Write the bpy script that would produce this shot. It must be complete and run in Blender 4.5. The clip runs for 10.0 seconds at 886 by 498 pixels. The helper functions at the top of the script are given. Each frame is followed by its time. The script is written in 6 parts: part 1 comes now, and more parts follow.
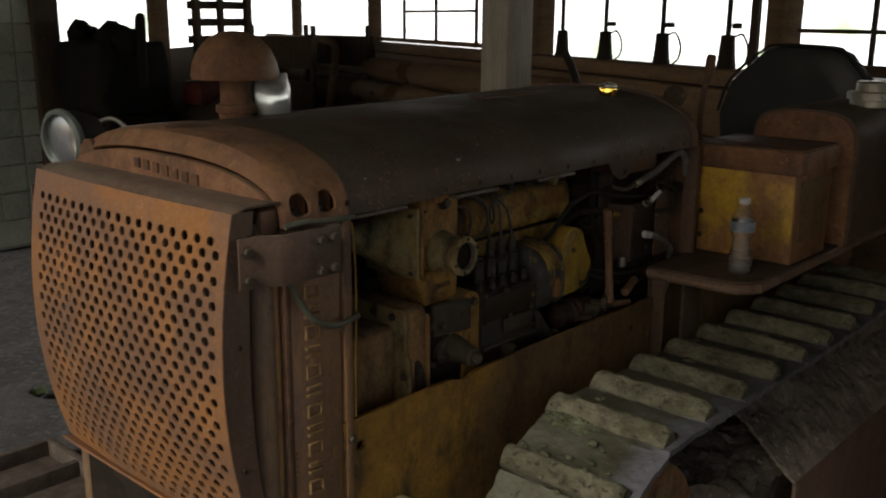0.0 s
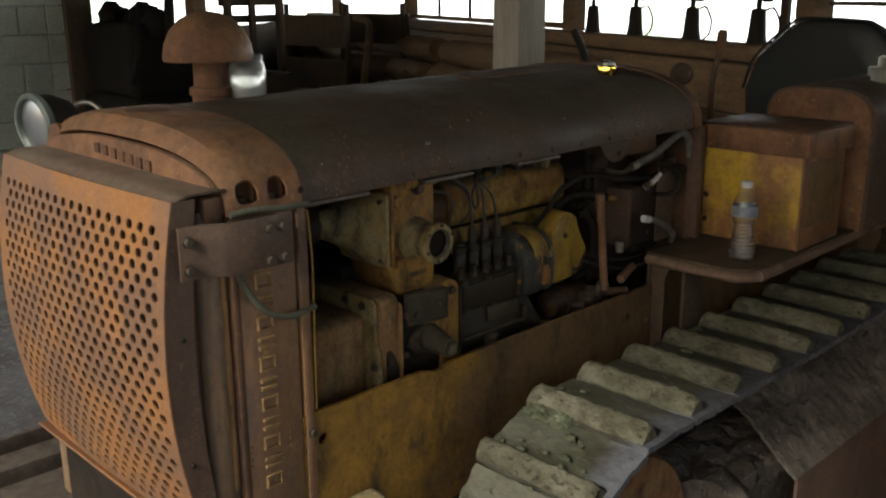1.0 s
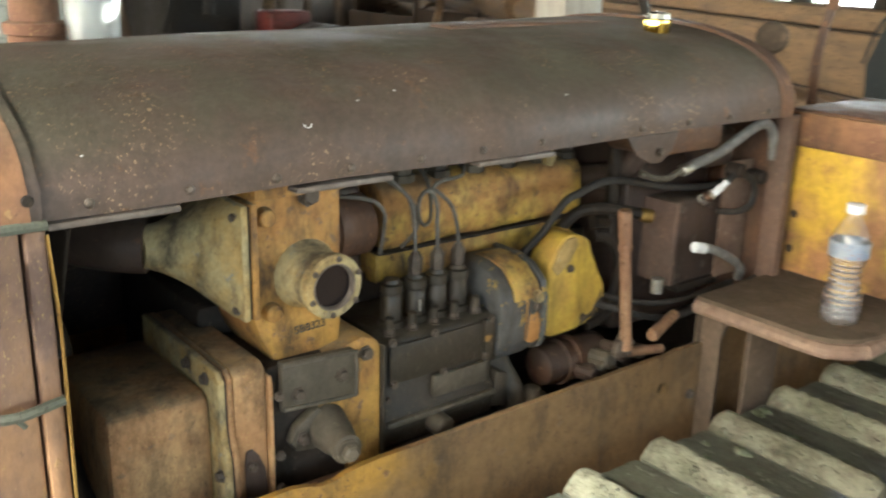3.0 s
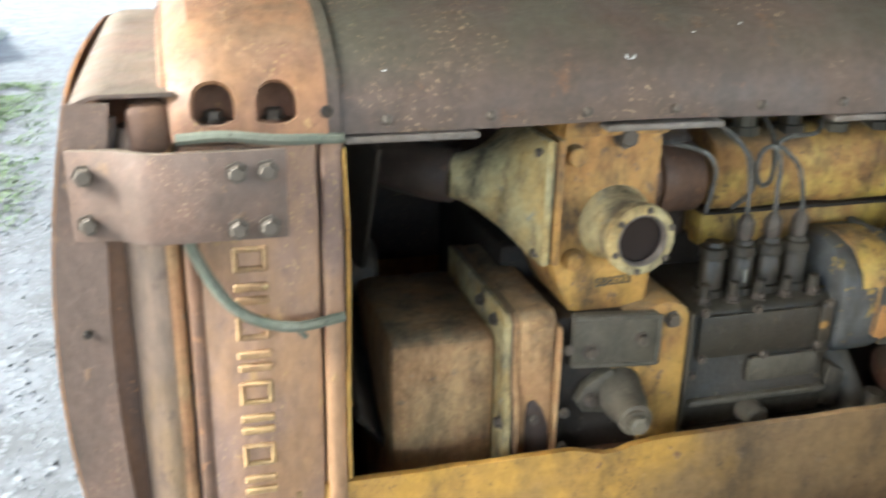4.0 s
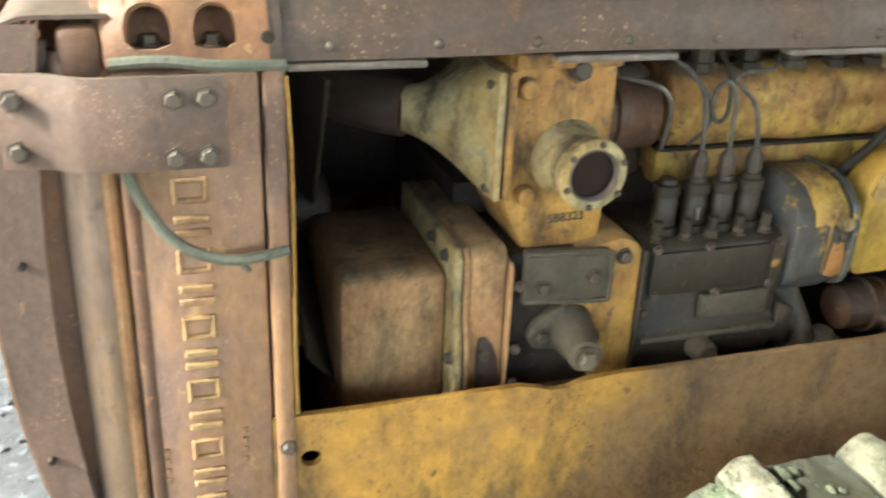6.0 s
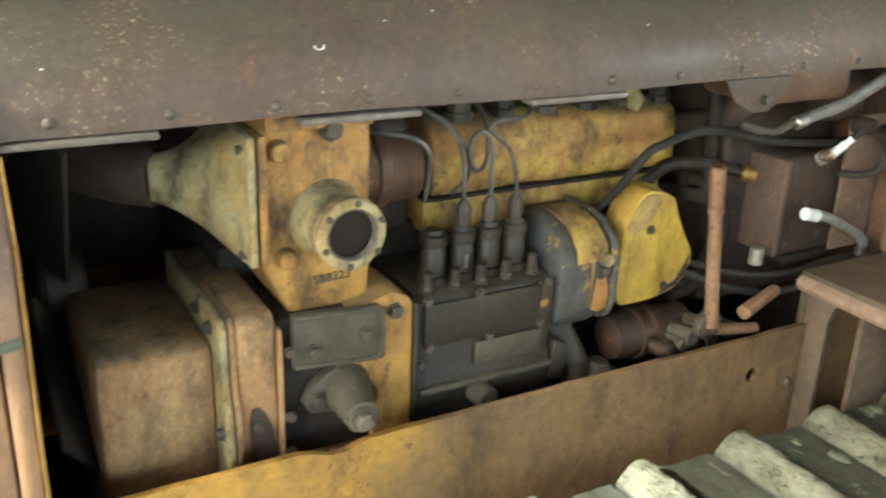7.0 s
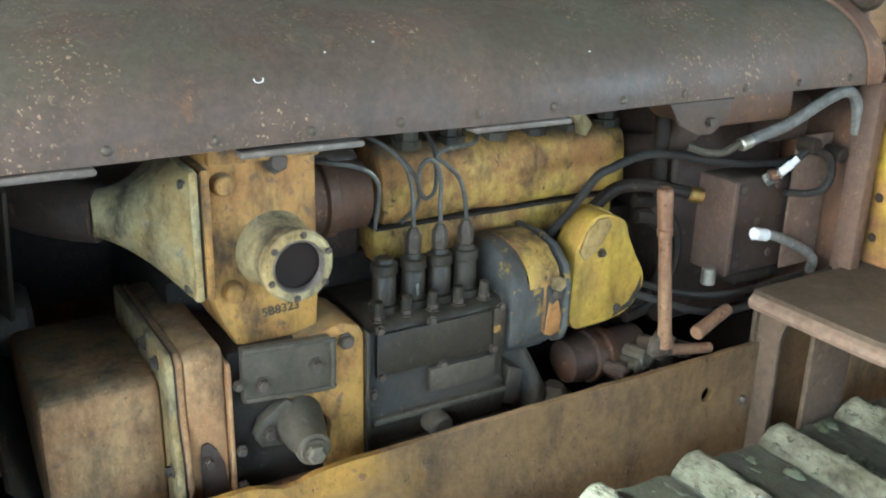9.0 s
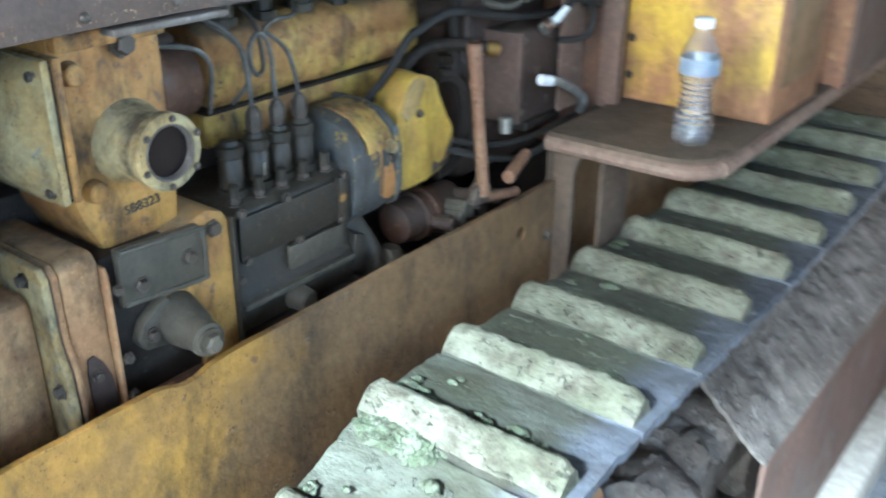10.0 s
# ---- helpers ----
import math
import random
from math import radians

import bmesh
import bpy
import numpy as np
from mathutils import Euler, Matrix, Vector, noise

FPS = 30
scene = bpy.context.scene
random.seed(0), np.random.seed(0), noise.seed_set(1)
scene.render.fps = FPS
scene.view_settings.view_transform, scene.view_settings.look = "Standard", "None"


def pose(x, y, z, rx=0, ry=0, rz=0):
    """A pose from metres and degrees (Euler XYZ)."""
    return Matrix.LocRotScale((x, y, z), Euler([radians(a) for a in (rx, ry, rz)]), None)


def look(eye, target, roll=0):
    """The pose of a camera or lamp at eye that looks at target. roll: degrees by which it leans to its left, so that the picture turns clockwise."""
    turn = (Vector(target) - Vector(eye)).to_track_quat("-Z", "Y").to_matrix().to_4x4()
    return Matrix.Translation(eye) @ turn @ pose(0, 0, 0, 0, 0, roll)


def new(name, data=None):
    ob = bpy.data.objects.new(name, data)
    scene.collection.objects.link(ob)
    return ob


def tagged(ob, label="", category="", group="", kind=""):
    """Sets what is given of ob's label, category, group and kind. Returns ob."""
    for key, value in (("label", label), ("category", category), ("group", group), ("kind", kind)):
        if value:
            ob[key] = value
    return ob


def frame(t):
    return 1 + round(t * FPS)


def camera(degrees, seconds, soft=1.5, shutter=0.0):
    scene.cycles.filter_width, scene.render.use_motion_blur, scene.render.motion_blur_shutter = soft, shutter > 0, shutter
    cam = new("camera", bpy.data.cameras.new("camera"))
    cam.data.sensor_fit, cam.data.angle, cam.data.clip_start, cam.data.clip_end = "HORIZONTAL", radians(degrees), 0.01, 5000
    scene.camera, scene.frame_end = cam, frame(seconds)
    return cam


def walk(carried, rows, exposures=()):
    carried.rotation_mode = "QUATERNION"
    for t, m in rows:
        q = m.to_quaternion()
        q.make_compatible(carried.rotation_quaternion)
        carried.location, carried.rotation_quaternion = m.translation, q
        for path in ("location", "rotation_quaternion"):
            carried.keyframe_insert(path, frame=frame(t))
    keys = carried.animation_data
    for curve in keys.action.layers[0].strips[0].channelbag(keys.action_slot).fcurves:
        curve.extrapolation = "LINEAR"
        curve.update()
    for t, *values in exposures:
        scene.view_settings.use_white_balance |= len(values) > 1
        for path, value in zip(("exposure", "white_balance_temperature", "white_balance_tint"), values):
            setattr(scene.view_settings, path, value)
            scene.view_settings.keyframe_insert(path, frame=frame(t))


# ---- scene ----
# a dim, early exposure that opens up as the view comes close
EXPOSURES = [(0.0, -0.87, 6600, 9), (0.5, -0.67, 6600, 9), (1.0, 0.0, 6400, 7), (1.5, 0.88, 6050, 5), (2.0, 1.68, 6250, 6), (3.0, 2.75, 6000, 2),
             (3.5, 3.1, 5650, 0), (4.5, 3.03, 5400, 2), (6.5, 2.96, 5950, -2), (7.0, 3.12, 5800, -3), (8.0, 3.13, 5300, -4), (9.0, 3.12, 4950, -4), (9.5, 3.06, 4700, -4), (10.0, 2.93, 4500, -2)]

cam = camera(50.6, 10.0, soft=2.0, shutter=0.5)
METRES, EYE, TILT, LEAN, TURN = 1.6, 1.68, 0.0, 0.0, 42.2
ROWS = [
    (0.0, 0.0, 0.0, 0.0, 0.09, -13.89, -0.37),
    (0.5, 0.0726, 0.0252, 0.0055, 2.45, -14.47, -0.14),
    (1.0, 0.1054, 0.049, 0.0007, 3.23, -15.23, 0.34),
    (1.5, 0.1317, 0.1314, -0.0124, 1.82, -17.53, 1.07),
    (2.0, 0.1416, 0.2985, -0.0276, -0.93, -16.17, 0.48),
    (3.5, 0.2607, 0.5933, -0.0687, 20.97, -18.9, -1.77),
    (4.0, 0.2516, 0.611, -0.0828, 32.41, -20.55, -1.19),
    (4.5, 0.2508, 0.6043, -0.0925, 37.2, -22.46, -1.78),
    (5.0, 0.251, 0.6047, -0.1001, 36.88, -24.18, -2.28),
    (6.5, 0.2726, 0.6434, -0.0865, 25.07, -22.49, -1.98),
    (7.0, 0.2928, 0.6597, -0.0804, 19.07, -21.1, -2.02),
    (7.5, 0.3024, 0.6671, -0.0766, 17.24, -20.49, -1.78),
    (8.0, 0.3074, 0.6656, -0.0745, 16.98, -19.87, -1.31),
    (8.5, 0.3111, 0.6645, -0.0739, 16.99, -19.48, -1.1),
    (9.0, 0.3106, 0.6664, -0.0761, 17.04, -19.61, -1.31),
    (9.5, 0.2803, 0.656, -0.0901, 10.8, -24.53, -1.98),
    (10.0, 0.1683, 0.6205, -0.1039, -4.49, -25.09, -0.32),
]
walk(cam, [(t, pose(0, 0, EYE, TILT, LEAN, TURN) @ pose(METRES * x, METRES * y, METRES * z, 90 + pitch, roll, yaw)) for t, x, y, z, yaw, pitch, roll in ROWS], EXPOSURES)

# ---- light: hazy sky with a soft sun over the open front of the shed ----
world = bpy.data.worlds.new("sky")
scene.world = world
world.use_nodes = True
wn = world.node_tree
sky = wn.nodes.new("ShaderNodeTexSky")
sky.sky_type = "NISHITA"
sky.sun_disc = False
sky.sun_elevation = radians(35)
sky.sun_rotation = radians(178)
sky.air_density, sky.dust_density = 1.0, 4.0
wn.links.new(sky.outputs[0], wn.nodes["Background"].inputs[0])
wn.nodes["Background"].inputs[1].default_value = 0.115
sun_data = bpy.data.lights.new("sun", "SUN")
sun_data.energy, sun_data.angle, sun_data.color = 2.15, radians(5), (1.0, 0.95, 0.87)
sun = new("sun", sun_data)
sun.matrix_world = look((0, 0, 20), (-0.4, 10.0, 20 - 7.0))


# ---- materials ----
def nodes_of(name):
    m = bpy.data.materials.new(name)
    m.use_nodes = True
    return m, m.node_tree.nodes, m.node_tree.links, m.node_tree.nodes["Principled BSDF"]


def worn(name, base, second, fleck, scale=6.0, amount=0.5, flecks=0.35, rough=0.6, metal=0.0, bump=0.25, fine=60.0, stretch=(1, 1, 1), vary=0.0, dust=None, chips=None, spec=0.35, grime=0.0, fade=None, chip_area=0.5):
    """A weathered surface: two tones in broad patches, small flecks of a third, grain and fine relief."""
    m, n, l, b = nodes_of(name)
    tc = n.new("ShaderNodeTexCoord")
    mp = n.new("ShaderNodeMapping")
    mp.inputs["Scale"].default_value = stretch
    l.new(tc.outputs["Object"], mp.inputs[0])
    vec = mp.outputs[0]
    info = n.new("ShaderNodeObjectInfo")
    shift = n.new("ShaderNodeVectorMath")
    shift.operation = "MULTIPLY_ADD"
    comb = n.new("ShaderNodeCombineXYZ")
    for i in range(3):
        l.new(info.outputs["Random"], comb.inputs[i])
    l.new(comb.outputs[0], shift.inputs[0])
    shift.inputs[1].default_value = (7.0, 5.0, 3.0)
    l.new(vec, shift.inputs[2])
    vec = shift.outputs[0]

    def noise_ramp(sc, lo, hi, detail=6.0):
        t = n.new("ShaderNodeTexNoise")
        t.inputs["Scale"].default_value, t.inputs["Detail"].default_value, t.inputs["Roughness"].default_value = sc, detail, 0.65
        l.new(vec, t.inputs["Vector"])
        r = n.new("ShaderNodeMapRange")
        r.interpolation_type = "SMOOTHSTEP"
        r.inputs["From Min"].default_value, r.inputs["From Max"].default_value = lo, hi
        l.new(t.outputs["Fac"], r.inputs["Value"])
        return t, r

    def mix(fac, a, c):
        k = n.new("ShaderNodeMix")
        k.data_type = "RGBA"
        l.new(fac, k.inputs["Factor"])
        for s, v in (("A", a), ("B", c)):
            sock = [x for x in k.inputs if x.name == s and x.type == "RGBA"][0]
            if isinstance(v, tuple):
                sock.default_value = (*v, 1)
            else:
                l.new(v, sock)
        return [x for x in k.outputs if x.type == "RGBA"][0]

    mid = 0.5 + (0.5 - amount) * 0.4
    _, broad = noise_ramp(scale, mid - 0.12, mid + 0.12)
    _, spots = noise_ramp(scale * 5.5, 0.67 - flecks * 0.3, 0.74 - flecks * 0.3)
    grain, gr = noise_ramp(fine, 0.3, 0.75, 3.0)
    c = mix(broad.outputs[0], base, second)
    c = mix(spots.outputs[0], c, fleck)
    if dust:
        geo, sep, up = n.new("ShaderNodeNewGeometry"), n.new("ShaderNodeSeparateXYZ"), n.new("ShaderNodeMapRange")
        l.new(geo.outputs["Normal"], sep.inputs[0])
        l.new(sep.outputs[2], up.inputs["Value"])
        up.inputs["From Min"].default_value, up.inputs["From Max"].default_value, up.inputs["To Max"].default_value = 0.35, 0.95, 0.8
        _, cloud = noise_ramp(scale * 1.7, 0.3, 0.62)
        both = n.new("ShaderNodeMath")
        both.operation = "MULTIPLY"
        l.new(up.outputs[0], both.inputs[0])
        l.new(cloud.outputs[0], both.inputs[1])
        c = mix(both.outputs[0], c, dust)
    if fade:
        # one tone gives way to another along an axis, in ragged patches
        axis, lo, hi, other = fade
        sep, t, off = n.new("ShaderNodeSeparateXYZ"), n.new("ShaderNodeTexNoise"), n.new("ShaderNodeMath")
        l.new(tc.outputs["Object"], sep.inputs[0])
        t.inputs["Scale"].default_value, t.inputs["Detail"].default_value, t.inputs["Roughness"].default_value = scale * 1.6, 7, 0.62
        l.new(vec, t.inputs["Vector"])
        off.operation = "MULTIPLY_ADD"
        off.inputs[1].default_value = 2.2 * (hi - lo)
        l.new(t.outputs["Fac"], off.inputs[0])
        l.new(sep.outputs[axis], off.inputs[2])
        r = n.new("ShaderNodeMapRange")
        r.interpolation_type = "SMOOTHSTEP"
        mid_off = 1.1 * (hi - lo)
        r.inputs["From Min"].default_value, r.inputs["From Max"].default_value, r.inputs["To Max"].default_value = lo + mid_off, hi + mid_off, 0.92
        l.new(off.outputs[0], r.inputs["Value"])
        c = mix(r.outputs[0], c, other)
    if chips:
        _, where = noise_ramp(scale * 2.0, chip_area, chip_area + 0.16)
        _, bits = noise_ramp(scale * 44, 0.6, 0.67, 2.0)
        both = n.new("ShaderNodeMath")
        both.operation = "MULTIPLY"
        l.new(where.outputs[0], both.inputs[0])
        l.new(bits.outputs[0], both.inputs[1])
        c = mix(both.outputs[0], c, chips)
    if grime:
        flow = n.new("ShaderNodeMapping")
        flow.inputs["Scale"].default_value = (1.0, 1.0, 0.45)
        l.new(vec, flow.inputs[0])
        t = n.new("ShaderNodeTexNoise")
        t.inputs["Scale"].default_value, t.inputs["Detail"].default_value, t.inputs["Roughness"].default_value = scale * 2.2, 8, 0.7
        l.new(flow.outputs[0], t.inputs["Vector"])
        r = n.new("ShaderNodeMapRange")
        r.inputs["From Min"].default_value, r.inputs["From Max"].default_value, r.inputs["To Max"].default_value = 0.47, 0.66, grime
        l.new(t.outputs["Fac"], r.inputs["Value"])
        c = mix(r.outputs[0], c, (0.05, 0.038, 0.026))
        _, pits = noise_ramp(scale * 16, 0.62, 0.72, 4.0)
        soft = n.new("ShaderNodeMath")
        soft.operation = "MULTIPLY"
        soft.inputs[1].default_value = 0.7 * grime
        l.new(pits.outputs[0], soft.inputs[0])
        c = mix(soft.outputs[0], c, (0.045, 0.033, 0.024))
    dark = n.new("ShaderNodeHueSaturation")
    val = n.new("ShaderNodeMapRange")
    val.inputs["To Min"].default_value, val.inputs["To Max"].default_value = 0.86, 1.1
    l.new(gr.outputs[0], val.inputs["Value"])
    l.new(val.outputs[0], dark.inputs["Value"])
    l.new(c, dark.inputs["Color"])
    out = dark.outputs[0]
    if vary:
        h = n.new("ShaderNodeHueSaturation")
        vv = n.new("ShaderNodeMapRange")
        vv.inputs["To Min"].default_value, vv.inputs["To Max"].default_value = 1 - vary, 1 + vary
        l.new(info.outputs["Random"], vv.inputs["Value"])
        l.new(vv.outputs[0], h.inputs["Value"])
        l.new(out, h.inputs["Color"])
        out = h.outputs[0]
    l.new(out, b.inputs["Base Color"])
    rr = n.new("ShaderNodeMapRange")
    rr.inputs["To Min"].default_value, rr.inputs["To Max"].default_value = rough - 0.12, min(1.0, rough + 0.2)
    l.new(broad.outputs[0], rr.inputs["Value"])
    l.new(rr.outputs[0], b.inputs["Roughness"])
    b.inputs["Metallic"].default_value = metal
    b.inputs["Specular IOR Level"].default_value = spec
    bp = n.new("ShaderNodeBump")
    bp.inputs["Strength"].default_value, bp.inputs["Distance"].default_value = bump, 0.004
    add = n.new("ShaderNodeMath")
    add.operation = "ADD"
    l.new(grain.outputs["Fac"], add.inputs[0])
    l.new(spots.outputs[0], add.inputs[1])
    l.new(add.outputs[0], bp.inputs["Height"])
    l.new(bp.outputs[0], b.inputs["Normal"])
    return m


def glassy(name, color=(1, 1, 1), rough=0.02, ior=1.45):
    m, n, l, b = nodes_of(name)
    b.inputs["Base Color"].default_value = (*color, 1)
    b.inputs["Roughness"].default_value = rough
    b.inputs["IOR"].default_value = ior
    b.inputs["Transmission Weight"].default_value = 1.0
    return m


M_HOOD = worn("rusty_brown_hood_steel", (0.09, 0.066, 0.053), (0.12, 0.081, 0.058), (0.165, 0.09, 0.05), 4, 0.5, 0.24, 0.58, 0.0, 0.3, 90, dust=(0.088, 0.083, 0.056), chips=(0.34, 0.23, 0.13), spec=0.25, grime=0.35, chip_area=0.47)
M_RUST = worn("orange_rusted_steel", (0.27, 0.135, 0.062), (0.19, 0.092, 0.055), (0.37, 0.21, 0.085), 6, 0.45, 0.16, 0.62, 0.0, 0.35, 70, dust=(0.2, 0.13, 0.08), chips=(0.45, 0.29, 0.11), grime=0.55)
M_RUSTDARK = worn("dark_rusted_steel", (0.11, 0.065, 0.045), (0.17, 0.09, 0.05), (0.26, 0.13, 0.06), 8, 0.5, 0.25, 0.6, 0.2, 0.3, 80, grime=0.4)
M_GRILLE = worn("rust_bloomed_grille_steel", (0.25, 0.14, 0.085), (0.37, 0.17, 0.06), (0.2, 0.12, 0.08), 5, 0.45, 0.2, 0.6, 0.1, 0.35, 110, chips=(0.34, 0.26, 0.2))
M_YELLOW = worn("worn_yellow_paint", (0.46, 0.26, 0.062), (0.38, 0.185, 0.055), (0.24, 0.14, 0.07), 8, 0.5, 0.26, 0.58, 0.0, 0.35, 60, dust=(0.26, 0.21, 0.12), chips=(0.12, 0.07, 0.04), grime=0.95, chip_area=0.46)
M_PLATE = worn("yellow_paint_rusting_through", (0.46, 0.25, 0.04), (0.33, 0.18, 0.045), (0.2, 0.1, 0.05), 5, 0.45, 0.16, 0.55, 0.0, 0.4, 60, chips=(0.12, 0.065, 0.04), grime=0.8, fade=(1, 1.3, 1.7, (0.175, 0.11, 0.054)), chip_area=0.44)
M_HEAD = worn("yellow_paint_blotched_with_rust", (0.56, 0.38, 0.075), (0.36, 0.18, 0.055), (0.13, 0.08, 0.045), 9, 0.5, 0.22, 0.55, 0.0, 0.4, 70, dust=(0.16, 0.13, 0.08), chips=(0.1, 0.06, 0.035), grime=0.9, chip_area=0.44)
M_BRIGHT = worn("bright_yellow_paint", (0.6, 0.4, 0.06), (0.52, 0.31, 0.06), (0.4, 0.3, 0.1), 9, 0.4, 0.1, 0.5, 0.0, 0.2, 50, chips=(0.2, 0.14, 0.08), grime=0.5)
M_CREAM = worn("dusty_faded_yellow_casting", (0.43, 0.35, 0.175), (0.44, 0.29, 0.1), (0.31, 0.28, 0.2), 9, 0.45, 0.2, 0.75, 0.0, 0.5, 120, dust=(0.3, 0.26, 0.16), chips=(0.2, 0.15, 0.09), grime=0.85)
M_TAN = worn("tan_dusty_paint", (0.35, 0.22, 0.095), (0.33, 0.17, 0.08), (0.26, 0.19, 0.12), 9, 0.5, 0.15, 0.7, 0.0, 0.35, 90, dust=(0.19, 0.16, 0.1), chips=(0.46, 0.33, 0.12), grime=0.85)
M_GREY = worn("oily_grey_casting", (0.038, 0.031, 0.021), (0.055, 0.044, 0.029), (0.09, 0.068, 0.039), 10, 0.4, 0.16, 0.48, 0.0, 0.45, 90, dust=(0.085, 0.069, 0.045), chips=(0.17, 0.12, 0.06), grime=0.7)
M_BLUE = worn("blue_grey_bare_casting", (0.098, 0.1, 0.098), (0.135, 0.128, 0.108), (0.42, 0.27, 0.06), 8, 0.45, 0.26, 0.55, 0.2, 0.3, 70, dust=(0.13, 0.115, 0.08), grime=0.7)
M_BLACK = worn("greasy_black_iron", (0.024, 0.019, 0.014), (0.04, 0.03, 0.022), (0.065, 0.046, 0.03), 10, 0.5, 0.2, 0.6, 0.0, 0.3, 80, spec=0.2)
M_SOOT = worn("sooty_black_iron", (0.012, 0.011, 0.01), (0.02, 0.017, 0.014), (0.035, 0.026, 0.02), 8, 0.5, 0.2, 0.8, 0.0, 0.5, 60, spec=0.15)
M_BOLT = worn("grimy_bolt_steel", (0.125, 0.1, 0.075), (0.085, 0.066, 0.05), (0.19, 0.13, 0.07), 30, 0.5, 0.2, 0.5, 0.3, 0.2, 200)
M_TRACK = worn("weathered_mossy_grouser_steel", (0.21, 0.2, 0.14), (0.125, 0.123, 0.078), (0.245, 0.235, 0.175), 14, 0.5, 0.3, 0.95, 0.0, 1.0, 110, (0.6, 1, 1), 0.15, chips=(0.085, 0.08, 0.055), grime=0.7, spec=0.15)
# blue-grey sky sheen painted on the outer plate ends, over worn steel
M_SHINE = worn("mossy_worn_steel_painted_sheen", (0.085, 0.085, 0.055), (0.135, 0.135, 0.1), (0.2, 0.205, 0.155), 8, 0.5, 0.2, 0.5, 0.25, 0.9, 60, (0.6, 1, 1), 0.2, chips=(0.04, 0.038, 0.028), grime=0.6, fade=(0, -0.96, -0.9, (0.18, 0.187, 0.21)))
M_MOSS = worn("crumbly_grey_green_moss", (0.18, 0.195, 0.125), (0.1, 0.115, 0.065), (0.26, 0.26, 0.19), 22, 0.5, 0.4, 0.95, 0.0, 1.0, 90, grime=0.6, spec=0.1)
# M_TAN lightened: side light on the gear case is put into its colour
M_CASE = worn("dusty_tan_case_paint_lit_tone", (0.45, 0.28, 0.125), (0.38, 0.205, 0.092), (0.29, 0.19, 0.105), 9, 0.5, 0.2, 0.7, 0.0, 0.45, 90, dust=(0.19, 0.155, 0.095), chips=(0.54, 0.37, 0.13), grime=0.75, chip_area=0.46)
M_COVER = worn("brown_grey_dusty_cover", (0.1, 0.083, 0.057), (0.078, 0.066, 0.046), (0.135, 0.112, 0.072), 10, 0.5, 0.15, 0.6, 0.0, 0.4, 90, dust=(0.115, 0.096, 0.064), grime=0.55)
M_TOOL = worn("faded_yellow_over_rust", (0.62, 0.4, 0.05), (0.36, 0.18, 0.08), (0.5, 0.27, 0.07), 5.5, 0.54, 0.15, 0.5, 0.0, 0.2, 60, chips=(0.2, 0.1, 0.05), grime=0.5)
M_FENDER = worn("dusty_brown_fender_steel", (0.11, 0.078, 0.052), (0.076, 0.056, 0.038), (0.15, 0.105, 0.068), 6, 0.5, 0.24, 0.75, 0.0, 0.35, 80, dust=(0.082, 0.064, 0.042), chips=(0.18, 0.13, 0.085), grime=0.5, spec=0.2)
M_LIP = worn("dusty_pinkish_lip", (0.24, 0.165, 0.115), (0.19, 0.122, 0.085), (0.29, 0.21, 0.15), 8, 0.5, 0.2, 0.65, 0.0, 0.25, 90, grime=0.3)
M_STRIP = worn("dusty_bare_steel_strip", (0.17, 0.14, 0.115), (0.12, 0.095, 0.075), (0.22, 0.185, 0.15), 14, 0.5, 0.2, 0.65, 0.1, 0.25, 90)
M_TUBE = worn("dusty_tan_column_paint", (0.27, 0.185, 0.13), (0.32, 0.2, 0.1), (0.2, 0.13, 0.09), 7, 0.5, 0.2, 0.65, 0.0, 0.3, 90, (1, 1, 0.4), chips=(0.13, 0.085, 0.06), grime=0.45)
M_COLUMN = worn("faded_orange_column_casting", (0.34, 0.19, 0.095), (0.23, 0.145, 0.11), (0.4, 0.24, 0.1), 6, 0.48, 0.16, 0.6, 0.0, 0.3, 80, (1, 1, 0.6), chips=(0.48, 0.32, 0.14), grime=0.4)
M_RAISED = worn("tan_worn_raised_edges", (0.36, 0.23, 0.1), (0.28, 0.16, 0.075), (0.45, 0.32, 0.14), 20, 0.5, 0.2, 0.6, 0.0, 0.3, 90, grime=0.4)
M_SHEET = worn("dusty_mauve_brown_sheet", (0.125, 0.084, 0.062), (0.165, 0.1, 0.07), (0.2, 0.12, 0.07), 7, 0.5, 0.22, 0.6, 0.0, 0.3, 90, dust=(0.17, 0.135, 0.095), chips=(0.32, 0.22, 0.13), grime=0.4)
M_STARTER = worn("reddish_oily_iron", (0.07, 0.032, 0.016), (0.045, 0.028, 0.019), (0.11, 0.07, 0.038), 12, 0.5, 0.25, 0.4, 0.0, 0.35, 80, grime=0.7)
M_BROWNBLACK = worn("oil_baked_brown_iron", (0.05, 0.034, 0.027), (0.072, 0.047, 0.035), (0.11, 0.062, 0.037), 9, 0.5, 0.24, 0.45, 0.0, 0.35, 80, dust=(0.1, 0.075, 0.05), chips=(0.17, 0.1, 0.05), grime=0.5)
M_MUD = worn("dried_mud_crust", (0.26, 0.225, 0.185), (0.17, 0.145, 0.118), (0.33, 0.295, 0.25), 9, 0.5, 0.35, 0.95, 0.0, 1.0, 40, chips=(0.12, 0.1, 0.08), grime=0.4, spec=0.1)
M_COPPER = worn("coppery_rusted_rod", (0.33, 0.2, 0.115), (0.24, 0.13, 0.075), (0.14, 0.075, 0.04), 14, 0.5, 0.3, 0.45, 0.3, 0.25, 120)
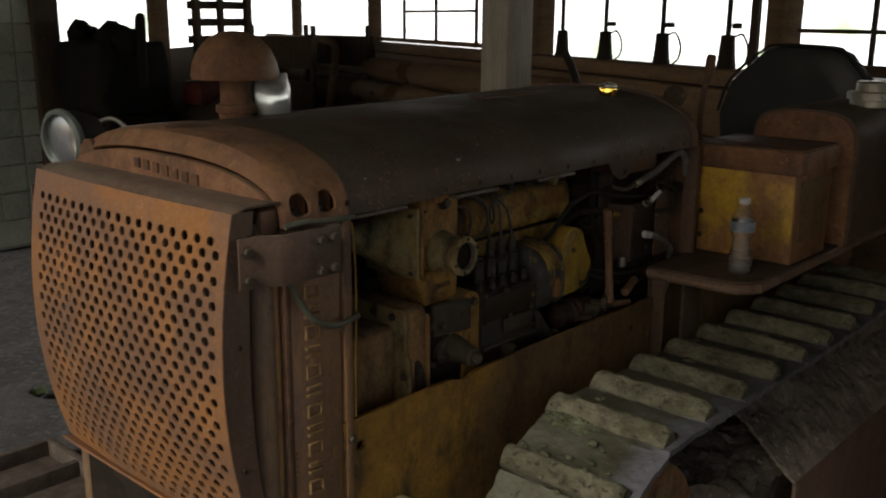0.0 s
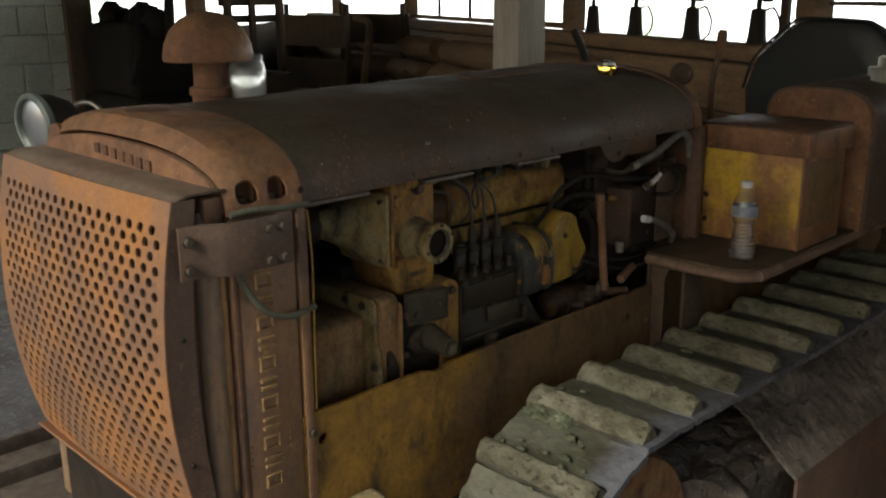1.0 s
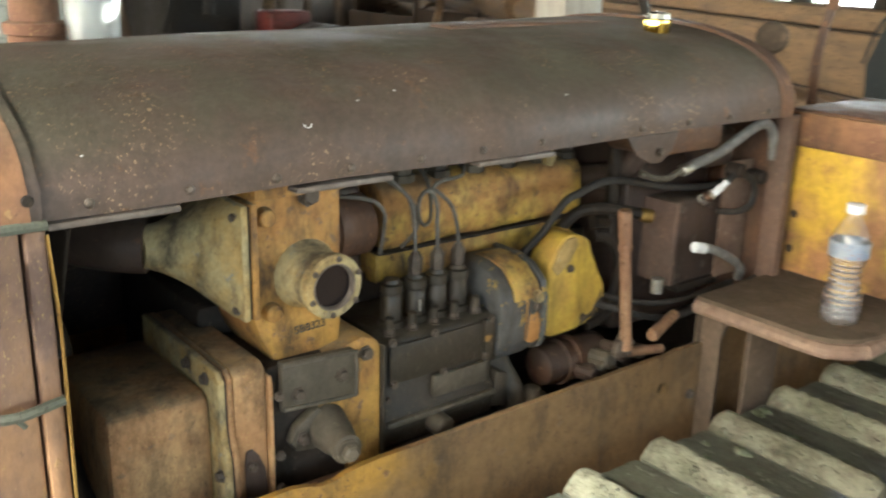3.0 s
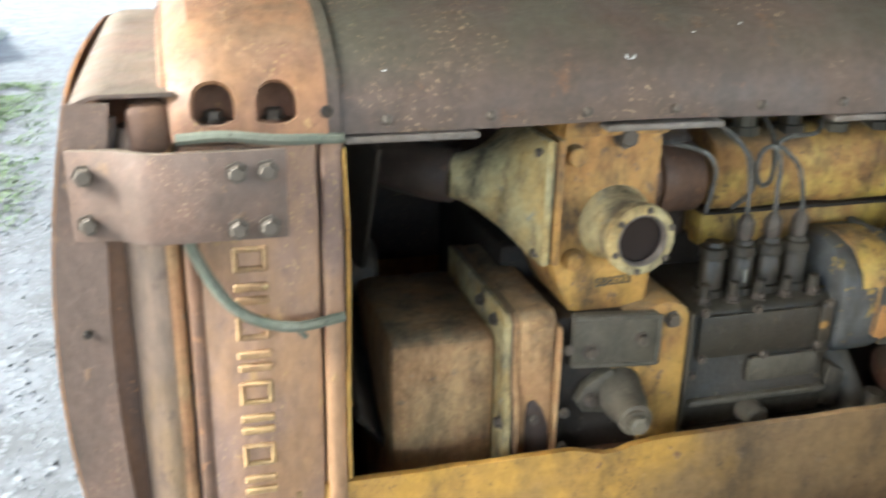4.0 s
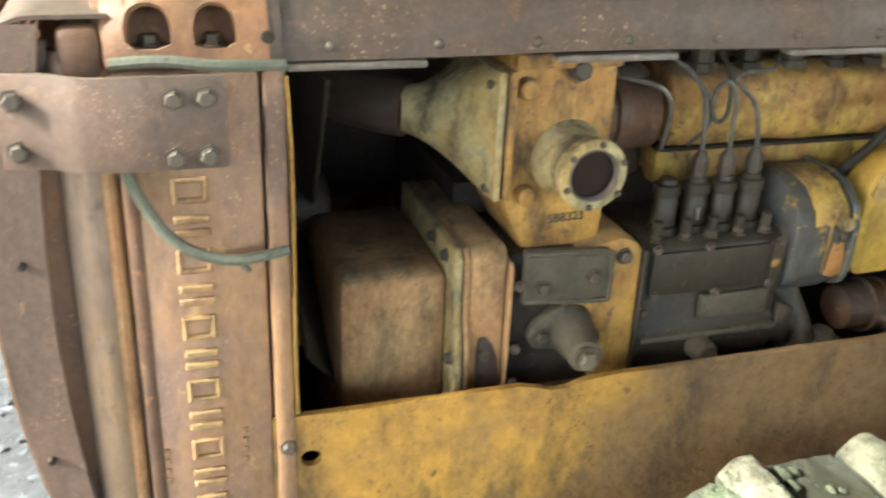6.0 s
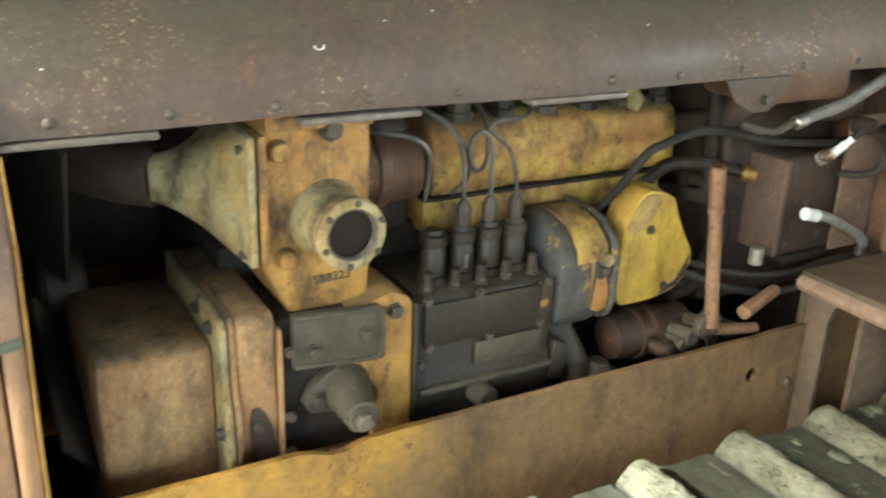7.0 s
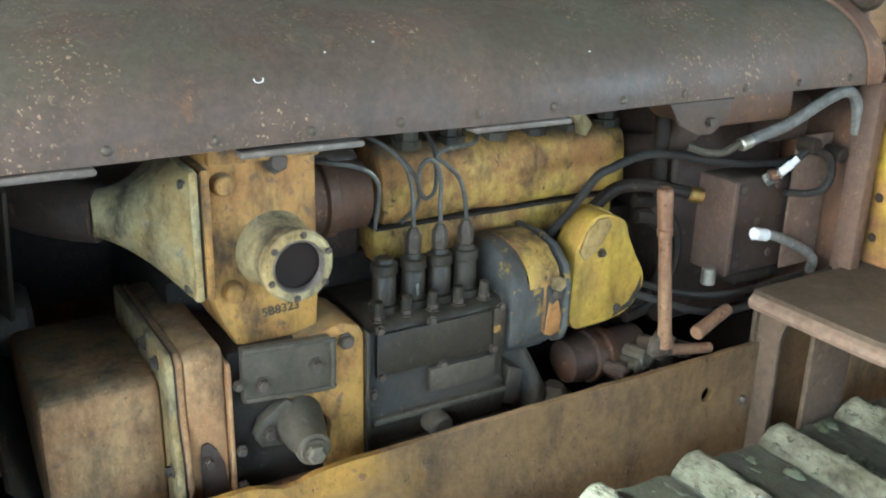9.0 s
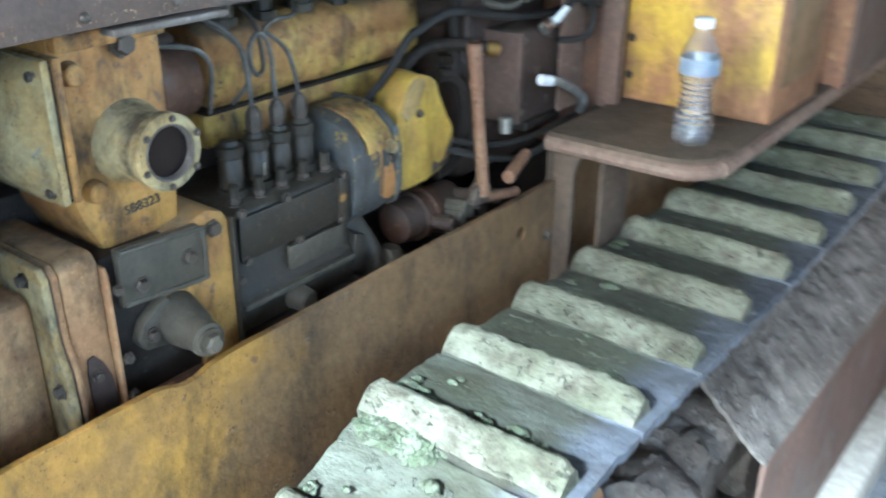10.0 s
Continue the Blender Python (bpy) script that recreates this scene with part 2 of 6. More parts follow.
M_BRASS = worn("tarnished_brass", (0.42, 0.27, 0.08), (0.3, 0.17, 0.05), (0.15, 0.09, 0.04), 20, 0.5, 0.2, 0.4, 0.8, 0.1, 120)
M_RUBBER = worn("perished_black_rubber", (0.03, 0.027, 0.023), (0.048, 0.043, 0.037), (0.085, 0.075, 0.062), 20, 0.5, 0.2, 0.65, 0.0, 0.15, 150, spec=0.2)
M_GREYHOSE = worn("faded_grey_hose", (0.24, 0.23, 0.21), (0.17, 0.16, 0.14), (0.32, 0.3, 0.27), 25, 0.5, 0.2, 0.6, 0.0, 0.15, 150)
M_LINE = worn("dull_dark_steel_tube", (0.15, 0.135, 0.115), (0.1, 0.09, 0.075), (0.24, 0.2, 0.14), 25, 0.5, 0.2, 0.45, 0.3, 0.15, 150)
M_WIRE = worn("green_grey_insulated_wire", (0.105, 0.11, 0.08), (0.135, 0.132, 0.098), (0.07, 0.07, 0.05), 30, 0.5, 0.2, 0.65, 0.0, 0.1, 150, spec=0.2)
M_WHITE = worn("white_porcelain", (0.8, 0.8, 0.78), (0.72, 0.72, 0.7), (0.6, 0.58, 0.52), 30, 0.4, 0.05, 0.25, 0.0, 0.05, 100)
M_VINYL = worn("black_seat_vinyl", (0.02, 0.023, 0.022), (0.03, 0.033, 0.032), (0.05, 0.05, 0.048), 8, 0.5, 0.1, 0.5, 0.0, 0.15, 160)
M_CHROME = worn("dull_plated_metal", (0.5, 0.48, 0.42), (0.38, 0.36, 0.3), (0.25, 0.2, 0.14), 15, 0.5, 0.2, 0.35, 0.85, 0.15, 120)
M_ZINC = worn("galvanised_lamp_rim", (0.19, 0.22, 0.2), (0.14, 0.165, 0.145), (0.1, 0.1, 0.085), 15, 0.5, 0.2, 0.5, 0.2, 0.15, 120)
M_POST = worn("pale_weathered_timber", (0.46, 0.42, 0.35), (0.36, 0.33, 0.27), (0.25, 0.22, 0.17), 5, 0.5, 0.2, 0.85, 0.0, 0.4, 70, (6, 6, 0.5))
M_WOOD = worn("brown_barn_timber", (0.2, 0.13, 0.075), (0.28, 0.18, 0.1), (0.11, 0.07, 0.045), 4, 0.5, 0.3, 0.85, 0.0, 0.5, 60, (1, 1, 5), 0.15)
M_DARKWOOD = worn("dark_barn_timber", (0.07, 0.05, 0.035), (0.11, 0.075, 0.05), (0.16, 0.12, 0.08), 4, 0.5, 0.3, 0.9, 0.0, 0.5, 60, (5, 5, 1), 0.15)
M_HEAP = worn("mixed_bark_and_board_scrap", (0.09, 0.06, 0.04), (0.14, 0.095, 0.06), (0.26, 0.19, 0.12), 7, 0.5, 0.4, 0.95, 0.0, 0.8, 30)
M_SOIL = worn("packed_shed_earth", (0.125, 0.125, 0.128), (0.088, 0.086, 0.085), (0.17, 0.17, 0.173), 5, 0.5, 0.5, 0.95, 0.0, 1.0, 34)
M_BLOCK = worn("whitewashed_concrete_block", (0.55, 0.58, 0.49), (0.45, 0.48, 0.41), (0.36, 0.38, 0.31), 3, 0.5, 0.2, 0.9, 0.0, 0.3, 60, (1, 1, 1), 0.06)
# stone grey darkened to carry the bank's shade
M_BANK = worn("grey_stone_shade_toned", (0.1, 0.105, 0.088), (0.07, 0.072, 0.06), (0.15, 0.15, 0.13), 3, 0.5, 0.3, 0.95, 0.0, 0.8, 30)
M_LEAF = worn("green_leaves", (0.055, 0.085, 0.03), (0.09, 0.12, 0.05), (0.11, 0.1, 0.07), 5, 0.5, 0.3, 0.7, 0.0, 0.2, 40, (1, 1, 1), 0.3)
M_ROOF = worn("unseen_roof_boards", (0.16, 0.12, 0.085), (0.11, 0.085, 0.06), (0.2, 0.16, 0.11), 2, 0.5, 0.2, 0.9, 0.0, 0.4, 30, (1, 8, 1))
M_AMBER = glassy("amber_glass", (1.0, 0.68, 0.12), 0.12)
M_PET = glassy("clear_plastic", (0.98, 0.99, 1.0), 0.01, 1.5)
M_PET.node_tree.nodes["Principled BSDF"].inputs["Transmission Weight"].default_value = 0.96
M_LENS = glassy("ribbed_lens_glass", (1.0, 1.0, 0.96), 0.3)
M_JAR = glassy("dusty_jar_glass", (0.95, 0.96, 0.93), 0.1)
M_JAR.node_tree.nodes["Principled BSDF"].inputs["Transmission Weight"].default_value = 0.86
M_STONE = worn("pale_gravel", (0.16, 0.16, 0.163), (0.115, 0.115, 0.115), (0.22, 0.22, 0.22), 9, 0.5, 0.3, 0.9, 0.0, 0.6, 60)
M_LABEL = worn("printed_bottle_label", (0.36, 0.39, 0.42), (0.2, 0.25, 0.32), (0.32, 0.15, 0.13), 40, 0.5, 0.3, 0.4, 0.0, 0.05, 80)


# ---- mesh helpers ----
def finish(me, smooth=35):
    for p in me.polygons:
        p.use_smooth = True
    me.set_sharp_from_angle(angle=radians(smooth))


def part(name, bm, material, parent, label="", smooth=35):
    me = bpy.data.meshes.new(name)
    bmesh.ops.recalc_face_normals(bm, faces=bm.faces)
    bm.to_mesh(me)
    bm.free()
    finish(me, smooth)
    me.materials.append(material)
    ob = new(name, me)
    ob.parent = parent
    return tagged(ob, label)


def alike(name, ob, m, parent=None):
    o = new(name, ob.data)
    o.parent = parent or ob.parent
    o.matrix_local = m
    return o


def thing(name, label, category, group="", at=(0, 0, 0)):
    ob = new(name)
    ob.empty_display_size = 0.05
    ob.location = at
    return tagged(ob, label, category, group)


def box(x0, x1, y0, y1, z0, z1, bevel=0.004, seg=2, bm=None):
    b = bmesh.new()
    bmesh.ops.create_cube(b, size=1)
    for v in b.verts:
        v.co = Vector(((x0 + x1) / 2 + v.co.x * (x1 - x0), (y0 + y1) / 2 + v.co.y * (y1 - y0), (z0 + z1) / 2 + v.co.z * (z1 - z0)))
    if bevel:
        bmesh.ops.bevel(b, geom=b.edges[:], offset=bevel, segments=seg, profile=0.5, affect="EDGES")
    return merge(bm, b)


def merge(bm, b):
    if bm is None:
        return b
    me = bpy.data.meshes.new("tmp")
    b.to_mesh(me)
    b.free()
    bm.from_mesh(me)
    bpy.data.meshes.remove(me)
    return bm


def frame_of(d):
    d = Vector(d).normalized()
    return d.to_track_quat("Z", "Y").to_matrix().to_4x4()


def lathe(origin, axis, profile, n=24, bm=None, cap=True):
    """A turned form: profile rows are (distance along the axis, radius)."""
    b = bmesh.new()
    rings = []
    for h, r in profile:
        rings.append([b.verts.new((r * math.cos(2 * math.pi * i / n), r * math.sin(2 * math.pi * i / n), h)) for i in range(n)])
    for a, c in zip(rings, rings[1:]):
        for i in range(n):
            b.faces.new((a[i], a[(i + 1) % n], c[(i + 1) % n], c[i]))
    if cap:
        b.faces.new(rings[0][::-1])
        b.faces.new(rings[-1])
    b.transform(Matrix.Translation(origin) @ frame_of(axis))
    return merge(bm, b)


def rod(p0, p1, r0, r1=None, n=14, bm=None):
    d = Vector(p1) - Vector(p0)
    r1 = r0 if r1 is None else r1
    e = min(r0, r1) * 0.18
    return lathe(p0, d, [(0, r0 - e), (e, r0), (d.length - e, r1), (d.length, r1 - e)], n, bm)


def prism(poly, axis, a, b_, bevel=0.004, bm=None):
    """A flat outline pushed along an axis from a to b_; the outline is in the two other axes, in order."""
    b = bmesh.new()

    def co(u, v, w):
        return {"x": (w, u, v), "y": (u, w, v), "z": (u, v, w)}[axis]
    lo = [b.verts.new(co(u, v, a)) for u, v in poly]
    hi = [b.verts.new(co(u, v, b_)) for u, v in poly]
    k = len(poly)
    b.faces.new(lo[::-1])
    b.faces.new(hi)
    for i in range(k):
        b.faces.new((lo[i], lo[(i + 1) % k], hi[(i + 1) % k], hi[i]))
    bmesh.ops.recalc_face_normals(b, faces=b.faces)
    if bevel:
        e = [x for x in b.edges if x.calc_face_angle(0) > 0.6]
        bmesh.ops.bevel(b, geom=e, offset=bevel, segments=2, profile=0.5, affect="EDGES")
    return merge(bm, b)


def smooth_path(pts, k=6):
    pts = [Vector(p) for p in pts]
    ext = [pts[0] * 2 - pts[1], *pts, pts[-1] * 2 - pts[-2]]
    out = []
    for i in range(1, len(ext) - 2):
        p0, p1, p2, p3 = ext[i - 1:i + 3]
        for j in range(k):
            t = j / k
            out.append(0.5 * (2 * p1 + (p2 - p0) * t + (2 * p0 - 5 * p1 + 4 * p2 - p3) * t * t + (3 * p1 - p0 - 3 * p2 + p3) * t ** 3))
    return out + [pts[-1]]


def hose(pts, r, n=8, bm=None, k=6):
    path = smooth_path(pts, k)
    b = bmesh.new()
    rings = []
    side = None
    for i, p in enumerate(path):
        d = (path[min(i + 1, len(path) - 1)] - path[max(i - 1, 0)]).normalized()
        if side is None:
            side = d.orthogonal().normalized()
        side = (side - d * side.dot(d)).normalized()
        up = d.cross(side)
        rings.append([b.verts.new(p + r * (math.cos(2 * math.pi * j / n) * side + math.sin(2 * math.pi * j / n) * up)) for j in range(n)])
    for a, c in zip(rings, rings[1:]):
        for i in range(n):
            b.faces.new((a[i], a[(i + 1) % n], c[(i + 1) % n], c[i]))
    b.faces.new(rings[0][::-1])
    b.faces.new(rings[-1])
    return merge(bm, b)


def rough_up(bm, amount, scale=8.0, cut=0):
    if cut:
        bmesh.ops.subdivide_edges(bm, edges=bm.edges[:], cuts=cut, use_grid_fill=True)
    for v in bm.verts:
        v.co += amount * noise.noise_vector(v.co * scale)
    return bm


# a hex bolt head with washer on the +z axis, scaled per use
def bolt_mesh():
    b = lathe((0, 0, 0), (0, 0, 1), [(0, 1.35), (0.25, 1.35), (0.25, 1.0), (1.0, 0.98), (1.15, 0.8)], 6)
    me = bpy.data.meshes.new("bolt")
    b.to_mesh(me)
    b.free()
    finish(me, 30)
    me.materials.append(M_BOLT)
    return me


def rivet_mesh():
    b = lathe((0, 0, 0), (0, 0, 1), [(0, 1.0), (0.3, 0.95), (0.65, 0.65), (0.8, 0.25)], 10)
    me = bpy.data.meshes.new("rivet")
    b.to_mesh(me)
    b.free()
    finish(me, 60)
    me.materials.append(M_BOLT)
    return me


BOLT, RIVET = bolt_mesh(), rivet_mesh()


def bolt(p, axis, r, parent, mesh=None, name="bolt"):
    o = new(name, mesh or BOLT)
    o.parent = parent
    turn = frame_of(axis) @ pose(0, 0, 0, 0, 0, (p[0] * 3100 + p[1] * 1700 + p[2] * 900) % 60)
    o.matrix_local = Matrix.Translation(p) @ turn @ Matrix.Scale(r, 4)
    return o


def cell(b, f, u0, u1, v0, v1, cu, cv, ru, rv, square=0.0):
    """One rectangle of sheet with a round or arched hole in it, laid into space by f(u, v)."""
    outer = []
    for (a, c), (d, e) in (((u0, v0), (u1, v0)), ((u1, v0), (u1, v1)), ((u1, v1), (u0, v1)), ((u0, v1), (u0, v0))):
        outer += [(a + (d - a) * k / 3, c + (e - c) * k / 3) for k in range(3)]
    inner = []
    for u, v in outer:
        ang = math.atan2((v - cv) / rv, (u - cu) / ru)
        c, s = math.cos(ang), math.sin(ang)
        k = 1 / max(abs(c), abs(s)) if square and c < 0 else 1
        k = 1 + (k - 1) * square
        inner.append((cu + ru * c * k, cv + rv * s * k))
    vo = [b.verts.new(f(u, v)) for u, v in outer]
    vi = [b.verts.new(f(u, v)) for u, v in inner]
    for i in range(12):
        j = (i + 1) % 12
        b.faces.new((vo[i], vo[j], vi[j], vi[i]))


def flat(b, f, u0, u1, v0, v1, nu=1, nv=1):
    g = [[b.verts.new(f(u0 + (u1 - u0) * i / nu, v0 + (v1 - v0) * j / nv)) for j in range(nv + 1)] for i in range(nu + 1)]
    for i in range(nu):
        for j in range(nv):
            b.faces.new((g[i][j], g[i + 1][j], g[i + 1][j + 1], g[i][j + 1]))


def thicken(b, t):
    """Gives a sheet its thickness, inwards, with closed rims."""
    bmesh.ops.remove_doubles(b, verts=b.verts[:], dist=0.0002)
    b.normal_update()
    faces, rims = b.faces[:], [e for e in b.edges if e.is_boundary]
    low = {v: b.verts.new(v.co - v.normal * t) for v in b.verts[:]}
    for f in faces:
        b.faces.new([low[v] for v in reversed(f.verts)])
    for e in rims:
        a, c = e.verts
        b.faces.new((a, low[a], low[c], c))
    return b


# ---- the setting ----
def far(s, off=0.0):
    """A point of the back wall's line: s metres along it, off metres towards the yard behind."""
    return Vector((-2.08 - 0.909 * s + 0.418 * off, 4.54 + 0.418 * s + 0.909 * off, 0))


def slab_between(p, q, z0, z1, thick, bevel=0.01):
    p, q = Vector(p), Vector(q)
    d = q - p
    b = box(0, d.length, -thick / 2, thick / 2, z0, z1, bevel)
    b.transform(Matrix.Translation((p.x, p.y, 0)) @ pose(0, 0, 0, 0, 0, math.degrees(math.atan2(d.y, d.x))))
    return b


def build_setting():
    b = bmesh.new()
    n = 90
    ext = [-400, -120, -50, -25] + [-14 + 20 * i / n for i in range(n + 1)] + [12, 30, 120, 400]
    eyt = [-400, -120, -50, -20] + [-5 + 17 * i / n for i in range(n + 1)] + [18, 40, 120, 400]
    g = [[b.verts.new((x, y, 0.03 * noise.noise(Vector((x, y, 0)) * 0.7) - 0.02 + 0.012 * noise.noise(Vector((x, y, 3)) * 4))) for y in eyt] for x in ext]
    for i in range(len(ext) - 1):
        for j in range(len(eyt) - 1):
            b.faces.new((g[i][j], g[i + 1][j], g[i + 1][j + 1], g[i][j + 1]))
    tagged(part("ground", b, M_SOIL, None, "grey packed earth and gravel ground"), kind="structure")
    # unseen roof that shades the shed, open at front and near side
    b = box(-16, 4.2, -1.3, 12, 3.05, 3.13, 0)
    tagged(part("ceiling", b, M_ROOF, None, "unseen board roof of the open shed, placed to shade it"), kind="structure")
    # low back wall of boards, with the beam on it
    wall = tagged(part("wall_north", slab_between(far(-4.9, 0.06), far(10.5, 0.06), 0, 1.36, 0.05), M_DARKWOOD, None, "low wall of rough boards"), kind="structure")
    for k in range(5):
        c0, c1 = far(-4.9, 0.0), far(10.5, 0.0)
        part("board", slab_between(c0, c1, 0.02 + 0.265 * k, 0.27 + 0.265 * k, 0.05 + 0.014 * (k % 3), 0.012), M_WOOD, wall)
    part("sill_beam", slab_between(far(-4.9, 0.02), far(10.5, 0.02), 1.345, 1.43, 0.2, 0.02), M_WOOD, wall)
    for s in (-3.6, -0.2, 2.15, 5.77, 9.0):
        p = far(s, 0.03)
        w = box(-0.06, 0.06, -0.06, 0.06, 1.432, 3.04, 0.008)
        w.transform(Matrix.Translation(p) @ pose(0, 0, 0, 0, 0, -24.7))
        part("stud", w, M_WOOD, wall)
    # deep header, out of view, added to cut light from the back openings
    top = slab_between(far(-4.9, 0.03), far(10.5, 0.03), 2.05, 3.04, 0.1, 0.01)
    part("header_beam", top, M_DARKWOOD, wall)
    # glazing bars of the window beyond the seat
    win = tagged(part("window_1", slab_between(far(-3.5, 0.05), far(-0.28, 0.05), 1.44, 1.49, 0.04, 0.004), M_WOOD, None, "barred window opening over the board wall"), kind="structure")
    for s in (-2.9, -2.1, -1.35, -0.72):
        p = far(s, 0.05)
        part("glazing_bar", box(p.x - 0.011, p.x + 0.011, p.y - 0.011, p.y + 0.011, 1.49, 2.75, 0.003), M_DARKWOOD, win)
    for z in (1.62, 2.0, 2.38):
        part("glazing_bar", slab_between(far(-3.5, 0.05), far(-0.28, 0.05), z, z + 0.02, 0.02, 0.003), M_DARKWOOD, win)
    # whitewashed block wall and its end post
    bw = tagged(part("wall_west", box(-7.05, -6.86, 1.0, 3.1, 0, 3.05, 0.004), M_BLOCK, None, "whitewashed concrete block wall, dark at its foot"), kind="structure")
    protos = {}
    for r in range(15):
        y = 1.0
        while y < 3.08:
            w = 0.2 if (r % 2 and y < 1.05) or 3.1 - y < 0.35 else 0.4
            m = Matrix.Translation((-6.861, y, 0.02 + 0.2 * r))
            if w not in protos:
                protos[w] = part("block", box(0, 0.012, 0, w - 0.008, 0, 0.192, 0.004, 1), M_BLOCK, bw)
                protos[w].matrix_local = m
            else:
                alike("block", protos[w], m)
            y += w
    p = tagged(part("post_1", box(-6.98, -6.8, 3.12, 3.32, 0, 3.05, 0.012), M_DARKWOOD, None, "dark timber post at the end of the block wall"), kind="structure")
    # pale post behind the tractor
    b = box(-0.075, 0.075, -0.075, 0.075, 0, 3.05, 0.008)
    b.transform(Matrix.Translation((-2.44, 3.07, 0)) @ pose(0, 0, 0, 0, 0, -6))
    tagged(part("post_2", b, M_POST, None, "pale weathered square timber post with a check"), kind="structure")
    lw = tagged(part("wall_northwest", slab_between((-7.2, 3.3, 0), (-11.6, 8.9, 0), 0, 1.34, 0.08), M_DARKWOOD, None, "low dark board wall"), kind="structure")
    tagged(part("post_3", box(-8.88, -8.72, 5.26, 5.42, 0, 3.05, 0.01), M_WOOD, None, "brown timber post"), kind="structure")
    # glowing backdrop added as the bright hazy distance beyond the openings
    m, n, l, pb = nodes_of("glowing_hazy_distance")
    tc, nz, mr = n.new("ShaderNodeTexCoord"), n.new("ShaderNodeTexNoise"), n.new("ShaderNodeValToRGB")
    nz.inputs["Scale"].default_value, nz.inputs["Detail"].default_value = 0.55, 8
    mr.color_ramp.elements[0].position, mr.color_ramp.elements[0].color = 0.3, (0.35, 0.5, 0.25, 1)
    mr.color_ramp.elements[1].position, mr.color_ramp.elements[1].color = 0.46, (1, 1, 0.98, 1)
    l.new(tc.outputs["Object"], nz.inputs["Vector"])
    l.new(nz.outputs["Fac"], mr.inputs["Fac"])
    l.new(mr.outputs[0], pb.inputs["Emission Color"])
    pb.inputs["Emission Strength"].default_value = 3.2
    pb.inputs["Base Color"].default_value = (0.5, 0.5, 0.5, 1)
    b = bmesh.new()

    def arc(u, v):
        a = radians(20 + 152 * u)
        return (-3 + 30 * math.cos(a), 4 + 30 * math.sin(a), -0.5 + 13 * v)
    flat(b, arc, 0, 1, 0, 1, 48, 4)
    tagged(part("backdrop", b, m, None, "glowing backdrop for the bright hazy distance beyond the shed"), kind="structure")
    # thin window frames in the long openings
    fr = tagged(part("window_2", slab_between(far(2.25, 0.05), far(5.7, 0.05), 1.44, 1.48, 0.04, 0.004), M_WOOD, None, "long window opening with thin bars"), kind="structure")
    for s in (3.3, 4.15, 4.95):
        p = far(s, 0.05)
        part("glazing_bar", box(p.x - 0.012, p.x + 0.012, p.y - 0.012, p.y + 0.012, 1.48, 2.75, 0.003), M_DARKWOOD, fr)
    for z in (1.72, 2.1):
        part("glazing_bar", slab_between(far(3.3, 0.05), far(4.95, 0.05), z, z + 0.022, 0.02, 0.003), M_DARKWOOD, fr)
    p = far(0.03, 0.06)
    part("glazing_bar", box(p.x - 0.02, p.x + 0.02, p.y - 0.02, p.y + 0.02, 1.432, 3.0, 0.003), M_DARKWOOD, fr)


build_setting()

# ---- the crawler tractor ----
tractor = thing("crawler_tractor", "old rusty yellow crawler tractor with its engine side open", "tractor", at=(-1.635, 2.2, 0))
tractor_inv = Matrix.Translation((1.635, -2.2, 0))


def tpart(name, bm, material, label="", parent=None, smooth=35):
    ob = part(name, bm, material, parent or tractor, label, smooth)
    if parent is None:
        ob.matrix_parent_inverse = tractor_inv
    return ob


CX = -1.635


def hood_x_z(s, a=0.365, h=0.122, zb=1.332, power=2.5):
    """The hood's section: s runs from the near lower edge over the top to the far one."""
    lip = 0.035
    if s < lip:
        return CX + a, zb - 0.007 + 0.007 * s / lip
    if s > 1 - lip:
        return CX - a, zb - 0.007 + 0.007 * (1 - s) / lip
    ang = math.pi * (s - lip) / (1 - 2 * lip)
    c, q = math.cos(ang), math.sin(ang)
    return CX + a * math.copysign(abs(c) ** (2 / power), c), zb + h * abs(q) ** (2 / power)


